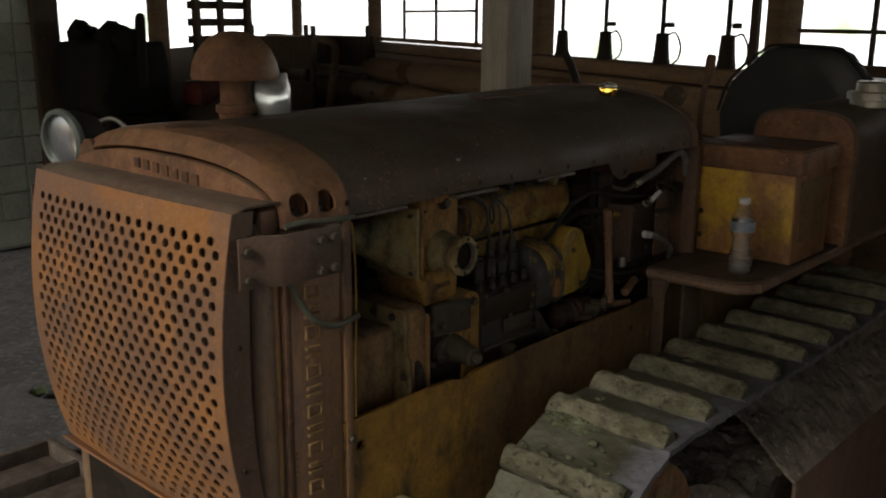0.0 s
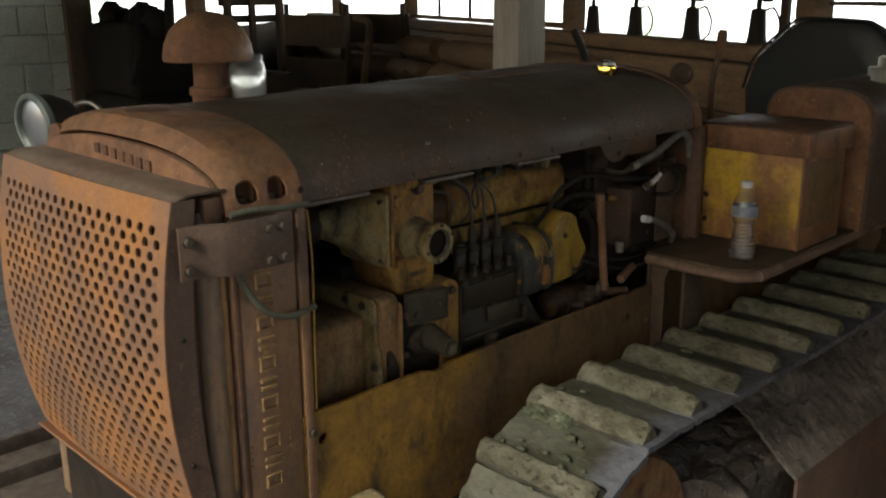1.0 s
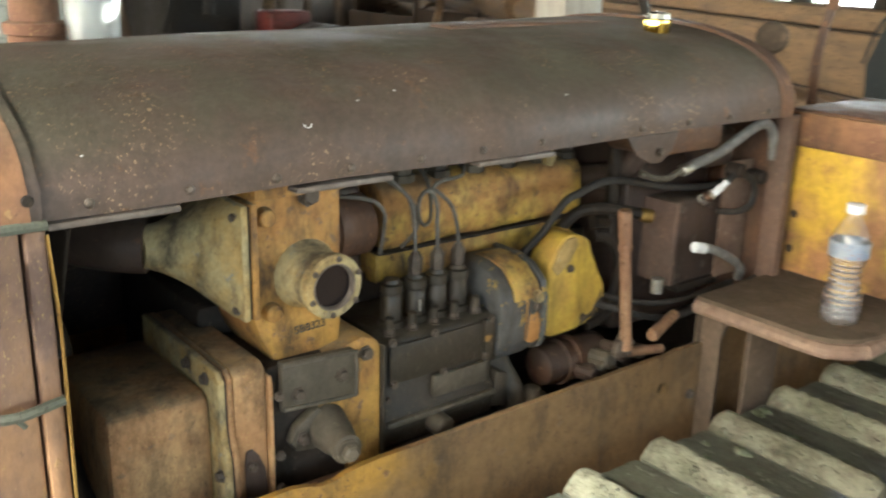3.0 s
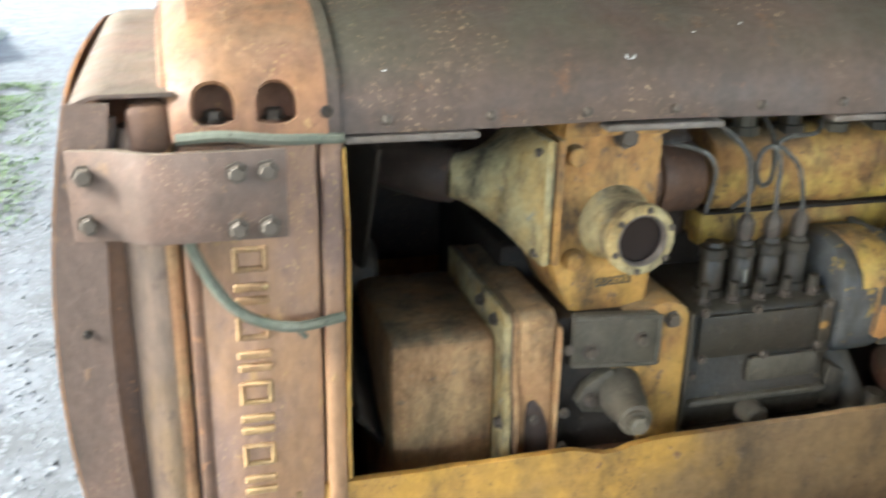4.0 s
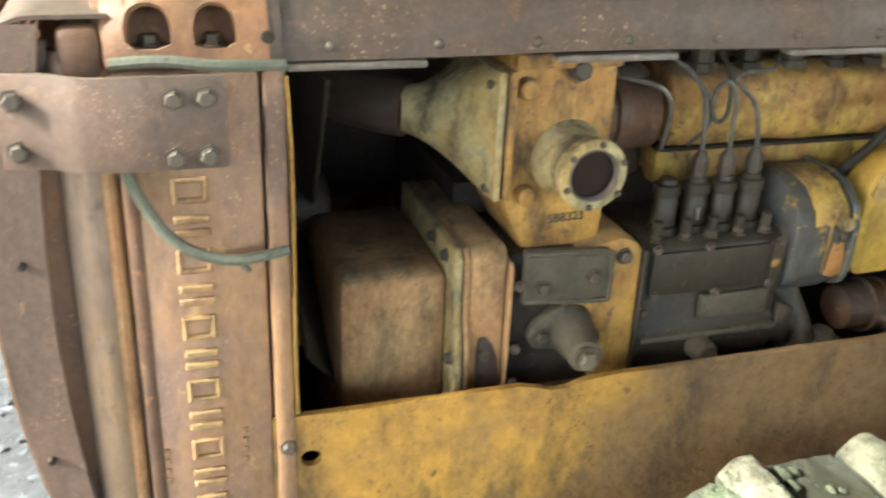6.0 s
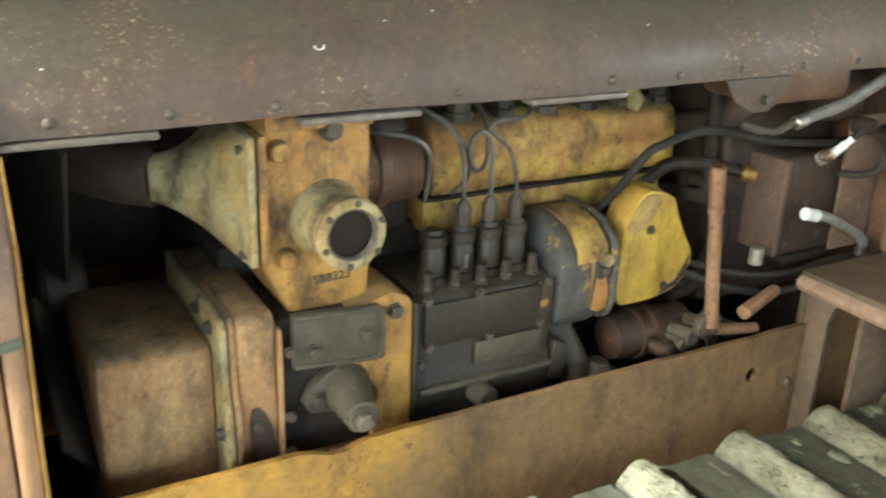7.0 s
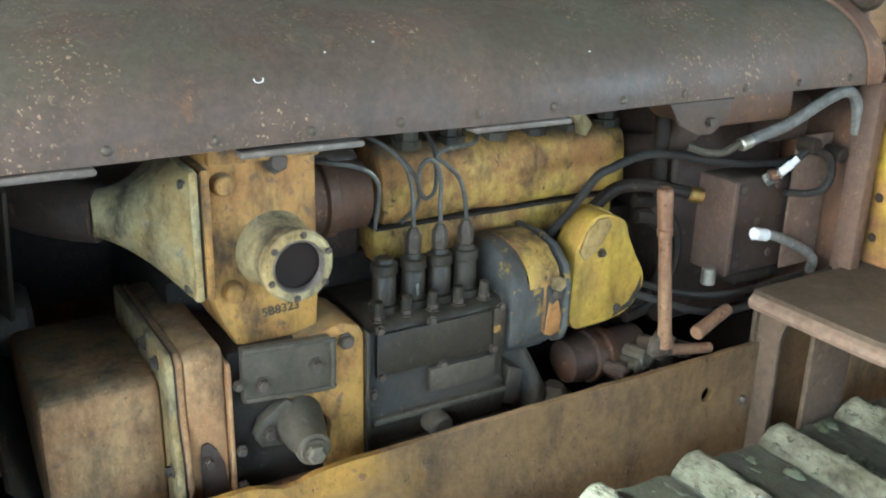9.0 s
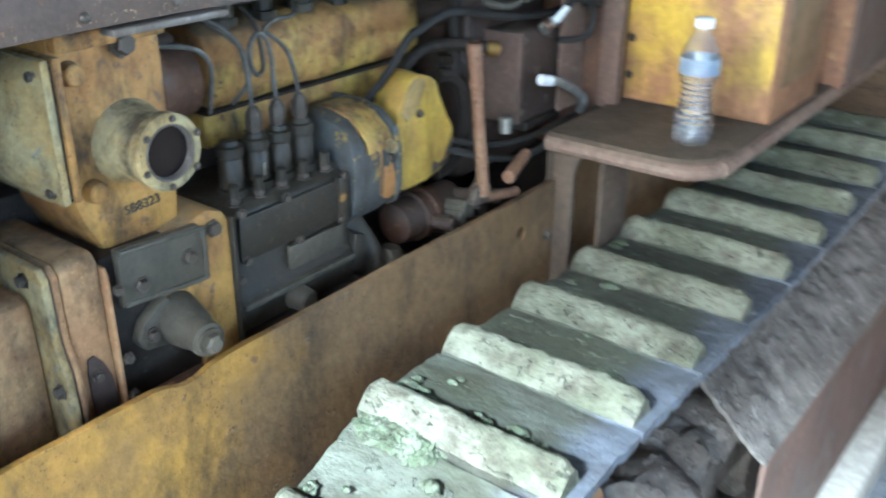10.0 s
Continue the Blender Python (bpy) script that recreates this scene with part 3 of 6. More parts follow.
def build_hood():
    b = bmesh.new()

    def f(u, v):
        x, z = hood_x_z(u, 0.365, 0.12 + 0.016 * (v - 1.12))
        return (x, v, z + 0.004 * noise.noise(Vector((x * 3, v * 3, 0))))
    flat(b, f, 0, 1, 1.12, 2.46, 64, 24)
    hood = tpart("hood", thicken(b, 0.006), M_HOOD, "brown rust-stained engine hood")
    for y in (1.19, 1.3, 1.407, 1.511, 1.619, 1.725, 1.836, 1.947, 2.055, 2.172, 2.285, 2.4):
        bolt((CX + 0.371, y, 1.338), (1, 0, 0), 0.0058, hood, RIVET, "rivet")
    part("string_curl", hose([(CX + 0.35, 1.457, 1.394), (CX + 0.3515, 1.4575, 1.391), (CX + 0.3525, 1.461, 1.3895), (CX + 0.352, 1.466, 1.391), (CX + 0.3505, 1.467, 1.394)], 0.0008, 6), M_WHITE, hood, "small pale curl of string")
    for y, d, z in ((1.545, 0.33, 1.414), (1.61, 0.318, 1.421), (1.19, 0.356, 1.385), (1.9, 0.35, 1.4)):
        part("paint_speck", rod((CX + d, y, z), (CX + d + 0.001, y + 0.0025, z), 0.0008, 0.0007, 6), M_WHITE, hood)
    # light flat strips under the hood's edge
    for y0, y1 in ((1.146, 1.288), (1.432, 1.573), (1.718, 1.862)):
        part("hold_down_strip", box(CX + 0.35, CX + 0.375, y0, y1, 1.315, 1.3225, 0.0025), M_STRIP, hood, "bare grey steel strip")
    # front band over the seam
    b = bmesh.new()

    def fb(u, v):
        x, z = hood_x_z(u, 0.3695, 0.1265)
        return (x, v, z)
    flat(b, fb, 0, 1, 1.116, 1.142, 48, 1)
    fbd = part("front_band", thicken(b, 0.005), M_HOOD, hood)
    # rear band of the hood
    b = bmesh.new()

    def g(u, v):
        x, z = hood_x_z(u, 0.369, 0.1455)
        return (x, v, z)
    flat(b, g, 0, 1, 2.44, 2.475, 48, 1)
    part("rear_band", thicken(b, 0.006), M_RUSTDARK, hood)
    # seam band on top and a wide lug
    b = box(-1.66, -1.6, 1.93, 2.44, 1.468, 1.476, 0.003)
    part("centre_strip", b, M_RUSTDARK, hood)
    gp = part("gauge_stem", rod((-1.46, 2.68, 1.0), (-1.46, 2.68, 1.43), 0.012), M_RUSTDARK, hood)
    part("gauge_head", rod((-1.455, 2.675, 1.445), (-1.435, 2.65, 1.447), 0.034, 0.032, 22), M_FENDER, hood, "round dusty gauge head")
    return hood


build_hood()


def build_radiator():
    rad = tpart("radiator", box(CX - 0.355, CX + 0.345, 0.985, 1.13, 0.55, 1.33, 0.01), M_BLACK, "orange rusted radiator with cast side columns")
    # cast side column with raised flange, near side and far side
    for sgn in (1, -1):
        def X(d):
            return CX + sgn * d
        a, c = sorted((X(0.34), X(0.362)))
        part("side_column", box(a, c, 0.983, 1.122, 0.56, 1.318, 0.008), M_COLUMN, rad)
        a, c = sorted((X(0.33), X(0.367)))
        part("rear_flange", box(a, c, 1.124, 1.146, 0.56, 1.318, 0.005), M_COLUMN, rad)
        a, c = sorted((X(0.355), X(0.3655)))
        part("front_bead", box(a, c, 0.985, 1.0, 0.56, 1.26, 0.005), M_RUSTDARK, rad)
        b = lathe((X(0.335), 0.953, 0.55), (0, 0, 1), [(0, 0.022), (0.01, 0.027), (0.77, 0.027), (0.785, 0.022)], 20)
        part("front_tube", b, M_TUBE, rad, "dusty brown pipe column with yellow paint left")
        ys = 0.972
        part("paint_strip", rod((X(0.352), ys, 0.56), (X(0.352), ys, 1.32), 0.0085, 0.0085, 10), M_TAN, rad, "yellow painted edge")
        part("tube_foot", box(X(0.335) - 0.03, X(0.335) + 0.03, 0.94, 0.98, 1.31, 1.36, 0.01), M_RUSTDARK, rad)
    # raised cast lettering as plain relief bars
    for k in range(11):
        z = 1.197 - 0.0387 * k
        xa, xb = CX + 0.36, CX + 0.367
        if k % 2 == 0:
            b = box(xa, xb, 1.03, 1.036, z - 0.014, z + 0.014, 0.002, 1)
            box(xa, xb, 1.06, 1.066, z - 0.014, z + 0.014, 0.002, 1, b)
            box(xa, xb - 0.0004, 1.034, 1.062, z + 0.008, z + 0.0138, 0.002, 1, b)
            box(xa, xb - 0.0004, 1.034, 1.062, z - 0.0138, z - 0.008, 0.002, 1, b)
        else:
            b = box(xa, xb, 1.03, 1.066, z + 0.003, z + 0.012, 0.002, 1)
            box(xa, xb, 1.03, 1.066, z - 0.012, z - 0.003, 0.002, 1, b)
        part("raised_mark", b, M_RAISED, rad)
    for y, z0 in ((1.0, 0.885), (1.086, 0.9)):
        for k in range(4):
            part("raised_mark", box(CX + 0.36, CX + 0.3645, y, y + 0.006, z0 - 0.013 * k, z0 + 0.008 - 0.013 * k, 0.001, 1), M_RAISED, rad)
    # top tank with two pockets a side
    b = bmesh.new()

    def f(u, v):
        k = max(0.0, (1.02 - v) / 0.04)
        drop = 0.042 * k * k
        x, z = hood_x_z(u, 0.371 - 0.012 * k * k, 0.128 - drop, 1.33)
        return (x, v, z)
    for y0, y1, k in ((0.983, 1.053, 3), (1.053, 1.113, 3), (1.113, 1.13, 1)):
        flat(b, f, 0, 0.036, y0, y1, 2, k)
        flat(b, f, 0.17, 1, y0, y1, 48, k)
    for y0, y1, yc in ((0.983, 1.053, 1.022), (1.053, 1.113, 1.081)):
        cell(b, f, 0.036, 0.17, y0, y1, 0.083, yc, 0.037, 0.02, 0.8)
    flat(b, f, 0.036, 0.17, 1.113, 1.13, 3, 1)
    part("top_tank", thicken(b, 0.006), M_RUST, rad, "rusted cast top tank with bolt pockets")
    b = bmesh.new()

    def g(u, v):
        x, z = hood_x_z(u, 0.347, 0.108, 1.325)
        return (x, v, z)
    flat(b, g, 0, 1, 0.992, 1.125, 40, 2)
    part("tank_core", b, M_RUST, rad)
    # scooped pockets: a half-round wall, a ledge and the bolt on it
    for yc in (1.022, 1.081):
        b = bmesh.new()

        def wall(u, v):
            a = math.pi * (0.5 + u)
            xw = max(-0.002, -math.cos(a)) * 0.0205
            return (CX + 0.348 - xw if 0.02 < u < 0.98 else CX + 0.358, yc + 0.0205 * math.sin(a), 1.339 + 0.043 * v)
        flat(b, wall, 0, 1, 0, 1, 16, 6)
        part("pocket_wall", thicken(b, 0.001), M_RUST, rad)
        part("pocket_ledge", box(CX + 0.325, CX + 0.362, yc - 0.021, yc + 0.021, 1.33, 1.3395, 0.002), M_RUSTDARK, rad)
        bolt((CX + 0.348, yc, 1.339), (0, 0, 1), 0.0092, rad)
    # solid black disc in place of the hole's dark depth
    part("bolt_hole", rod((CX + 0.365, 1.129, 1.349), (CX + 0.3762, 1.129, 1.349), 0.0065, 0.0065, 14), M_BLACK, rad, "black disc for the dark inside of a bolt hole")
    # front face of the tank, with the painted script as a plain stroke
    poly = []
    for k in range(33):
        x, z = hood_x_z(k / 32, 0.357, 0.088, 1.33)
        poly.append((x, z))
    part("tank_front", prism(poly, "y", 0.972, 0.99, 0.004), M_RUST, rad)
    for k in range(7):
        x = -1.72 + 0.034 * k
        part("painted_mark", box(x, x + 0.02, 0.968, 0.9725, 1.384 - 0.002 * k, 1.404 - 0.002 * k, 0.001, 1), M_RUSTDARK, rad)
    # filler neck and cap, and the small boss
    part("filler_cap", lathe((-1.66, 1.06, 1.434), (0, 0, 1), [(0, 0.045), (0.012, 0.048), (0.03, 0.047), (0.034, 0.03)], 20), M_RUSTDARK, rad)
    part("hinge_boss", rod((-1.93, 0.975, 1.39), (-1.93, 0.995, 1.39), 0.03, 0.03, 18), M_RUSTDARK, rad)
    return rad


build_radiator()


def build_grille():
    gx0, gx1, gz0, gz1 = -1.975, -1.274, 0.745, 1.362

    def bow(z):
        t = (z - 1.07) / 0.31
        return 0.853 + 0.038 * t * t * (1.0 if z > 1.07 else 1.25)

    def f(u, v):
        d = (u - CX) / 0.37
        return (u, bow(v) + 0.012 * d * d - 0.012, v)
    b = bmesh.new()
    pu, pv = 0.0358, 0.0216
    u_start, v_top, rows, cols = gx0 + 0.028, gz1 - 0.04, 26, 18
    flat(b, f, gx0, gx1, v_top, gz1, 10, 2)
    for r in range(rows):
        v1, v0 = v_top - pv * r, v_top - pv * (r + 1)
        o = u_start + (pu / 2 if r % 2 else 0)
        flat(b, f, gx0, o, v0, v1)
        for c in range(cols):
            u0 = o + pu * c
            cell(b, f, u0, u0 + pu, v0, v1, u0 + pu / 2, (v0 + v1) / 2, 0.0094, 0.0092)
        flat(b, f, o + pu * cols, gx1, v0, v1)
    flat(b, f, gx0, gx1, gz0, v_top - pv * rows, 10, 2)
    gr = tpart("grille_guard", thicken(b, 0.004), M_GRILLE, "perforated rusty steel radiator guard with round holes")
    # turned-back side flanges and top plate
    for x in (gx0, gx1):
        s = bmesh.new()

        def fl(u, v):
            return (x + (-0.003 if x < CX else 0.003) * u, bow(v) + 0.002 + u * (0.052 - 0.4 * (bow(v) - 0.853)), v)
        flat(s, fl, 0, 1, gz0, gz1, 2, 24)
        part("side_flange", thicken(s, 0.005), M_SHEET, gr, "mauve-brown rusty side flange")
    s = bmesh.new()

    def tp(u, v):
        k = math.sin(math.pi / 2 * min(1, v * 3))
        return (u, 0.888 + 0.098 * v, gz1 - 0.004 + 0.012 * k)
    flat(s, tp, gx0, gx1, 0, 1, 8, 8)
    part("top_plate", thicken(s, 0.004), M_SHEET, gr)
    s = bmesh.new()

    def bt(u, v):
        return (u, 0.885 + 0.05 * v, gz0 - 0.012 * v)
    flat(s, bt, gx0, gx1, 0, 1, 8, 2)
    part("bottom_plate", thicken(s, 0.005), M_GRILLE, gr)
    part("inner_strip", box(gx1 - 0.024, gx1 - 0.018, 0.903, 0.931, 0.76, 1.345, 0.002), M_RUSTDARK, gr, "dark flaking inner strip")
    # black discs paint the dark of two rivet holes
    for z in (1.13, 0.9):
        part("rivet_hole", rod((gx1, 0.885, z), (gx1 + 0.0085, 0.885, z), 0.0042, 0.004, 10), M_BLACK, gr)
    # hinge brackets, near side and far side
    for sgn in (1, -1):
        def X(d):
            return CX + sgn * d
        poly = [(X(0.405), 1.085), (X(0.405), 0.962), (X(0.398), 0.945), (X(0.383), 0.925), (X(0.377), 0.885), (X(0.373), 0.885), (X(0.376), 0.93), (X(0.392), 0.952), (X(0.399), 0.967), (X(0.399), 1.085)]
        br = part("hinge_bracket", prism(poly, "z", 1.233, 1.322, 0.001), M_SHEET, gr, "bent flat steel bracket with bolts")
        part("spacer", box(*sorted((X(0.366), X(0.4))), 1.03, 1.08, 1.24, 1.315, 0.003), M_RUSTDARK, gr)
        for y, z, d in ((1.038, 1.301, 0.405), (1.067, 1.302, 0.405), (1.037, 1.245, 0.405), (1.067, 1.246, 0.405), (0.9, 1.298, 0.378), (0.9, 1.25, 0.378)):
            bolt((X(d), y, z), (sgn, 0, 0), 0.0085, gr)
    return gr


build_grille()


def build_frame_plates():
    for sgn in (1, -1):
        x0, x1 = sorted((CX + sgn * 0.352, CX + sgn * 0.364))
        b = bmesh.new()

        def f(u, v):
            return (CX + sgn * (0.364 + 0.003 * noise.noise(Vector((u * 4, v * 4, sgn)))), u, v)
        flat(b, f, 1.12, 2.34, 0.58, 0.8, 24, 4)
        cell(b, f, 1.12, 1.21, 0.8, 0.9, 1.163, 0.853, 0.0125, 0.0115)
        flat(b, f, 1.21, 2.13, 0.8, 0.9, 18, 3)
        cell(b, f, 2.13, 2.23, 0.8, 0.9, 2.182, 0.846, 0.0125, 0.0135)
        flat(b, f, 2.23, 2.34, 0.8, 0.9, 3, 3)

        def top(u, v):
            dip = 0.012 * math.exp(-((u - 1.475) / 0.03) ** 2)
            return f(u, 0.9 + v * (0.013 - dip + 0.002 * noise.noise(Vector((u * 20, 0, 5)))))
        flat(b, top, 1.12, 2.34, 0, 1, 60, 1)
        fr = tpart("frame_side_plate", thicken(b, 0.01), M_PLATE, "long yellow painted side plate rusting through")
        bolt((CX + sgn * 0.366, 1.137, 0.875), (sgn, 0, 0), 0.008, fr)
        bolt((CX + sgn * 0.366, 2.265, 0.815), (sgn, 0, 0), 0.008, fr)
    tpart("frame_rail", box(CX - 0.34, CX - 0.2, 1.0, 3.7, 0.45, 0.58, 0.01), M_BLACK)
    tpart("frame_rail", box(CX + 0.2, CX + 0.34, 1.0, 3.7, 0.45, 0.58, 0.01), M_BLACK)
    tpart("front_crossmember", box(CX - 0.33, CX + 0.33, 0.93, 1.12, 0.42, 0.72, 0.015), M_BLACK)
    tpart("belly_pan", box(CX - 0.34, CX + 0.34, 1.13, 2.5, 0.58, 0.6, 0.004), M_BLACK)
    tpart("transmission_case", box(CX - 0.3, CX + 0.3, 2.52, 3.75, 0.4, 1.0, 0.03), M_BLACK)
    b = rough_up(box(-1.29, -1.22, 1.19, 1.29, 0.63, 0.7, 0.02, 3), 0.004)
    tpart("spring_saddle", b, M_CREAM, "rounded dusty casting under the side plate")
    tpart("far_side_panel", box(CX - 0.362, CX - 0.354, 1.15, 2.48, 0.9, 1.33, 0.003), M_HOOD, "closed engine side panel")
    tpart("dash_panel", prism([(CX + 0.35, 0.9)] + [(CX + (x - CX) * 0.96, z - 0.01) for x, z in (hood_x_z(k / 24) for k in range(25))] + [(CX - 0.35, 0.9)], "y", 2.5, 2.515, 0.002), M_RUSTDARK)
    tpart("dash_edge_angle", box(CX + 0.33, CX + 0.372, 2.484, 2.51, 0.985, 1.325, 0.004), M_SHEET, "rusty upright angle iron beside the engine")


build_frame_plates()


def build_engine():
    eng = tpart("engine_block", box(-1.82, -1.5, 1.4, 2.2, 0.6, 1.1, 0.01), M_BLACK, "greasy diesel engine, yellow castings and dark pump")
    # cylinder head in two yellow bands
    hd = prism([(-1.8, 1.142), (-1.47, 1.142), (-1.462, 1.16), (-1.466, 1.215), (-1.476, 1.238), (-1.5, 1.25), (-1.8, 1.252)], "y", 1.7, 2.142, 0.008)
    bmesh.ops.subdivide_edges(hd, edges=[e for e in hd.edges if e.calc_length() > 0.2], cuts=24)
    head = tpart("cylinder_head", rough_up(hd, 0.004, 14), M_HEAD, "yellow painted cylinder head, grimy along its joint")
    part("lower_head_band", box(-1.8, -1.474, 1.69, 2.13, 1.085, 1.136, 0.008), M_HEAD, head)
    part("head_gasket", box(-1.8, -1.464, 1.69, 2.14, 1.1365, 1.1415, 0.001, 1), M_BLACK, head)
    part("front_manifold", box(-1.8, -1.5, 1.56, 1.688, 1.08, 1.25, 0.02, 3), M_BROWNBLACK, head, "dark rusted casting")
    part("rusty_drum", lathe((-1.505, 1.562, 1.185), (0, 1, 0), [(0, 0.03), (0.004, 0.05), (0.05, 0.052), (0.054, 0.057), (0.07, 0.057), (0.074, 0.05), (0.12, 0.05), (0.125, 0.03)], 26), M_RUSTDARK, head, "rusty brown drum-shaped filter")
    for k in range(6):
        y = 1.757 + 0.0735 * k
        part("valve_cap", lathe((-1.5, y, 1.243), (0, 0, 1), [(0, 0.022), (0.012, 0.022), (0.013, 0.017), (0.035, 0.0165), (0.037, 0.012), (0.055, 0.011)], 8), M_GREY if k % 2 else M_COVER, head)
    part("side_tab", prism([(2.0, 1.285), (2.03, 1.282), (2.045, 1.264), (2.034, 1.246), (2.022, 1.25), (2.02, 1.266)], "x", -1.452, -1.436, 0.003), M_CREAM, head)
    # engine valve cover, dark, under the hood
    tpart("valve_cover", box(-1.78, -1.5, 1.45, 2.2, 1.26, 1.32, 0.02), M_BLACK)

    # water inlet casting with its stub pipe
    poly = [(1.42, 1.305), (1.42, 1.13), (1.432, 1.09), (1.452, 1.05), (1.47, 1.04), (1.548, 1.038), (1.558, 1.05), (1.561, 1.1), (1.561, 1.305)]
    cast = tpart("inlet_casting", prism(poly, "x", -1.5, -1.368, 0.008), M_YELLOW, "orange-yellow painted water casting with stub pipe")
    b = lathe((-1.4, 1.503, 1.172), (1, 0.03, 0), [(0, 0.053), (0.03, 0.05), (0.045, 0.043), (0.085, 0.04), (0.088, 0.044), (0.1, 0.044), (0.103, 0.041), (0.103, 0.033), (0.1, 0.031), (0.06, 0.03)], 32, None, False)
    pipe = part("stub_pipe", b, M_CREAM, cast, "short dusty yellow pipe with a bolted rim")
    part("pipe_disc", lathe((-1.312, 1.506, 1.172), (1, 0.03, 0), [(0, 0.0315), (0.003, 0.0315)], 28), M_BLACK, cast)
    part("inner_ring", lathe((-1.31, 1.506, 1.172), (1, 0.03, 0), [(0, 0.0325), (0.012, 0.0328), (0.0135, 0.0315), (0.012, 0.03), (0.004, 0.029)], 30, None, False), M_STRIP, cast, "bare metal ring")
    m, n, l, pb = nodes_of("dusty_dark_sight_glass")
    pb.inputs["Base Color"].default_value = (0.014, 0.011, 0.011, 1)
    pb.inputs["Roughness"].default_value = 0.22
    pb.inputs["Specular IOR Level"].default_value = 0.3
    part("sight_glass", lathe((-1.3088, 1.506, 1.172), (1, 0.03, 0), [(0, 0.031), (0.002, 0.03)], 28), m, cast, "dark dusty glass disc")
    for k in range(6):
        a = math.pi / 3 * k + 0.4
        bolt((-1.2965, 1.507 + 0.0385 * math.cos(a), 1.172 + 0.0385 * math.sin(a)), (1, 0.03, 0), 0.0035, cast)
    bolt((-1.366, 1.507, 1.283), (1, 0, 0), 0.0125, cast)
    part("joint_shoulder", box(-1.5, -1.356, 1.424, 1.56, 1.286, 1.304, 0.003), M_YELLOW, cast)
    part("side_lug", rod((-1.42, 1.56, 1.165), (-1.36, 1.562, 1.165), 0.014, 0.012, 14), M_COVER, cast)
    for y, z in ((1.441, 1.262), (1.448, 1.128)):
        part("boss", rod((-1.37, y, z), (-1.352, y, z), 0.014, 0.012, 16), M_YELLOW, cast)
    # raised casting number
    cu = bpy.data.curves.new("cast_number", "FONT")
    cu.body, cu.size, cu.extrude = "5B8323", 0.0165, 0.0008
    cu.align_x = "CENTER"
    cu.materials.append(M_COVER)
    tmp = new("tmp_text", cu)
    me = bpy.data.meshes.new_from_object(tmp.evaluated_get(bpy.context.evaluated_depsgraph_get()))
    bpy.data.objects.remove(tmp)
    num = new("casting_number", me)
    num.parent = cast
    num.matrix_local = Matrix.Translation((-1.3668, 1.508, 1.088)) @ Matrix(((0, 0, 1, 0), (1, 0, 0, 0), (0, 1, 0, 0), (0, 0, 0, 1))) @ pose(0, 0, 0, 0, 0, 3)

    # funnel-shaped inlet with a square flange
    b = bmesh.new()
    rings = []
    for k in range(15):
        t = k / 14
        y = 1.312 + (1.397 - 1.312) * t
        cx, cz = -1.475 + 0.055 * t, 1.215 - 0.007 * t
        hw, hz = 0.031 + 0.046 * t ** 1.75, 0.029 + 0.049 * t ** 1.75
        pw = 2 + 5 * t ** 3
        ring = []
        for i in range(28):
            a = 2 * math.pi * i / 28
            c, s = math.cos(a), math.sin(a)
            ring.append(b.verts.new((cx + hw * math.copysign(abs(c) ** (2 / pw), c), y, cz + hz * math.copysign(abs(s) ** (2 / pw), s))))
        rings.append(ring)
    for r0, r1 in zip(rings, rings[1:]):
        for i in range(28):
            b.faces.new((r0[i], r0[(i + 1) % 28], r1[(i + 1) % 28], r1[i]))
    b.faces.new(rings[0])
    b.faces.new(rings[-1][::-1])
    fun = tpart("intake_funnel", b, M_CREAM, "pale dusty yellow funnel casting with a square flange", smooth=50)
    part("flange", box(-1.5, -1.342, 1.397, 1.408, 1.13, 1.287, 0.004), M_CREAM, fun)
    part("gasket", box(-1.5, -1.345, 1.408, 1.411, 1.132, 1.284, 0.001, 1), M_BLACK, fun)
    part("flange", box(-1.5, -1.342, 1.411, 1.421, 1.13, 1.287, 0.003), M_YELLOW, fun)
    for z in (1.145, 1.27):
        bolt((-1.357, 1.396, z), (0, -1, 0), 0.006, fun)
    tpart("inlet_pipe", hose([(-1.474, 1.325, 1.214), (-1.5, 1.29, 1.216), (-1.55, 1.25, 1.22), (-1.62, 1.18, 1.25), (-1.64, 1.14, 1.27)], 0.037, 16), M_BROWNBLACK)

    # gear case in front: body, lip flange, rear part
    body = [(-1.6, 1.034), (-1.376, 1.036), (-1.363, 1.024), (-1.358, 0.7), (-1.6, 0.7)]
    gc = tpart("gear_case", prism(body, "y", 1.216, 1.354, 0.012), M_CASE, "tan dusty gear case with a pale split flange")
    lip = [(-1.6, 1.071), (-1.35, 1.071), (-1.339, 1.06), (-1.338, 0.99), (-1.334, 0.972), (-1.326, 0.95), (-1.323, 0.9), (-1.32, 0.72), (-1.6, 0.72)]
    part("lip_flange", prism(lip, "y", 1.354, 1.364, 0.003), M_CREAM, gc, "pale yellow lip flange")
    part("joint_gasket", prism([(x - 0.003, z - 0.003) for x, z in lip], "y", 1.364, 1.3665, 0), M_BROWNBLACK, gc)
    part("lip_flange", prism([(x - 0.001, z - 0.001) for x, z in lip], "y", 1.3665, 1.375, 0.003), M_CASE, gc)
    rear = [(-1.6, 1.07), (-1.352, 1.07), (-1.34, 1.06), (-1.337, 0.72), (-1.6, 0.72)]
    part("rear_half", prism(rear, "y", 1.375, 1.424, 0.006), M_CASE, gc)
    part("rear_flange", prism([(-1.6, 1.05), (-1.336, 1.05), (-1.332, 1.04), (-1.33, 0.72), (-1.6, 0.72)], "y", 1.4245, 1.4295, 0.002), M_CASE, gc)
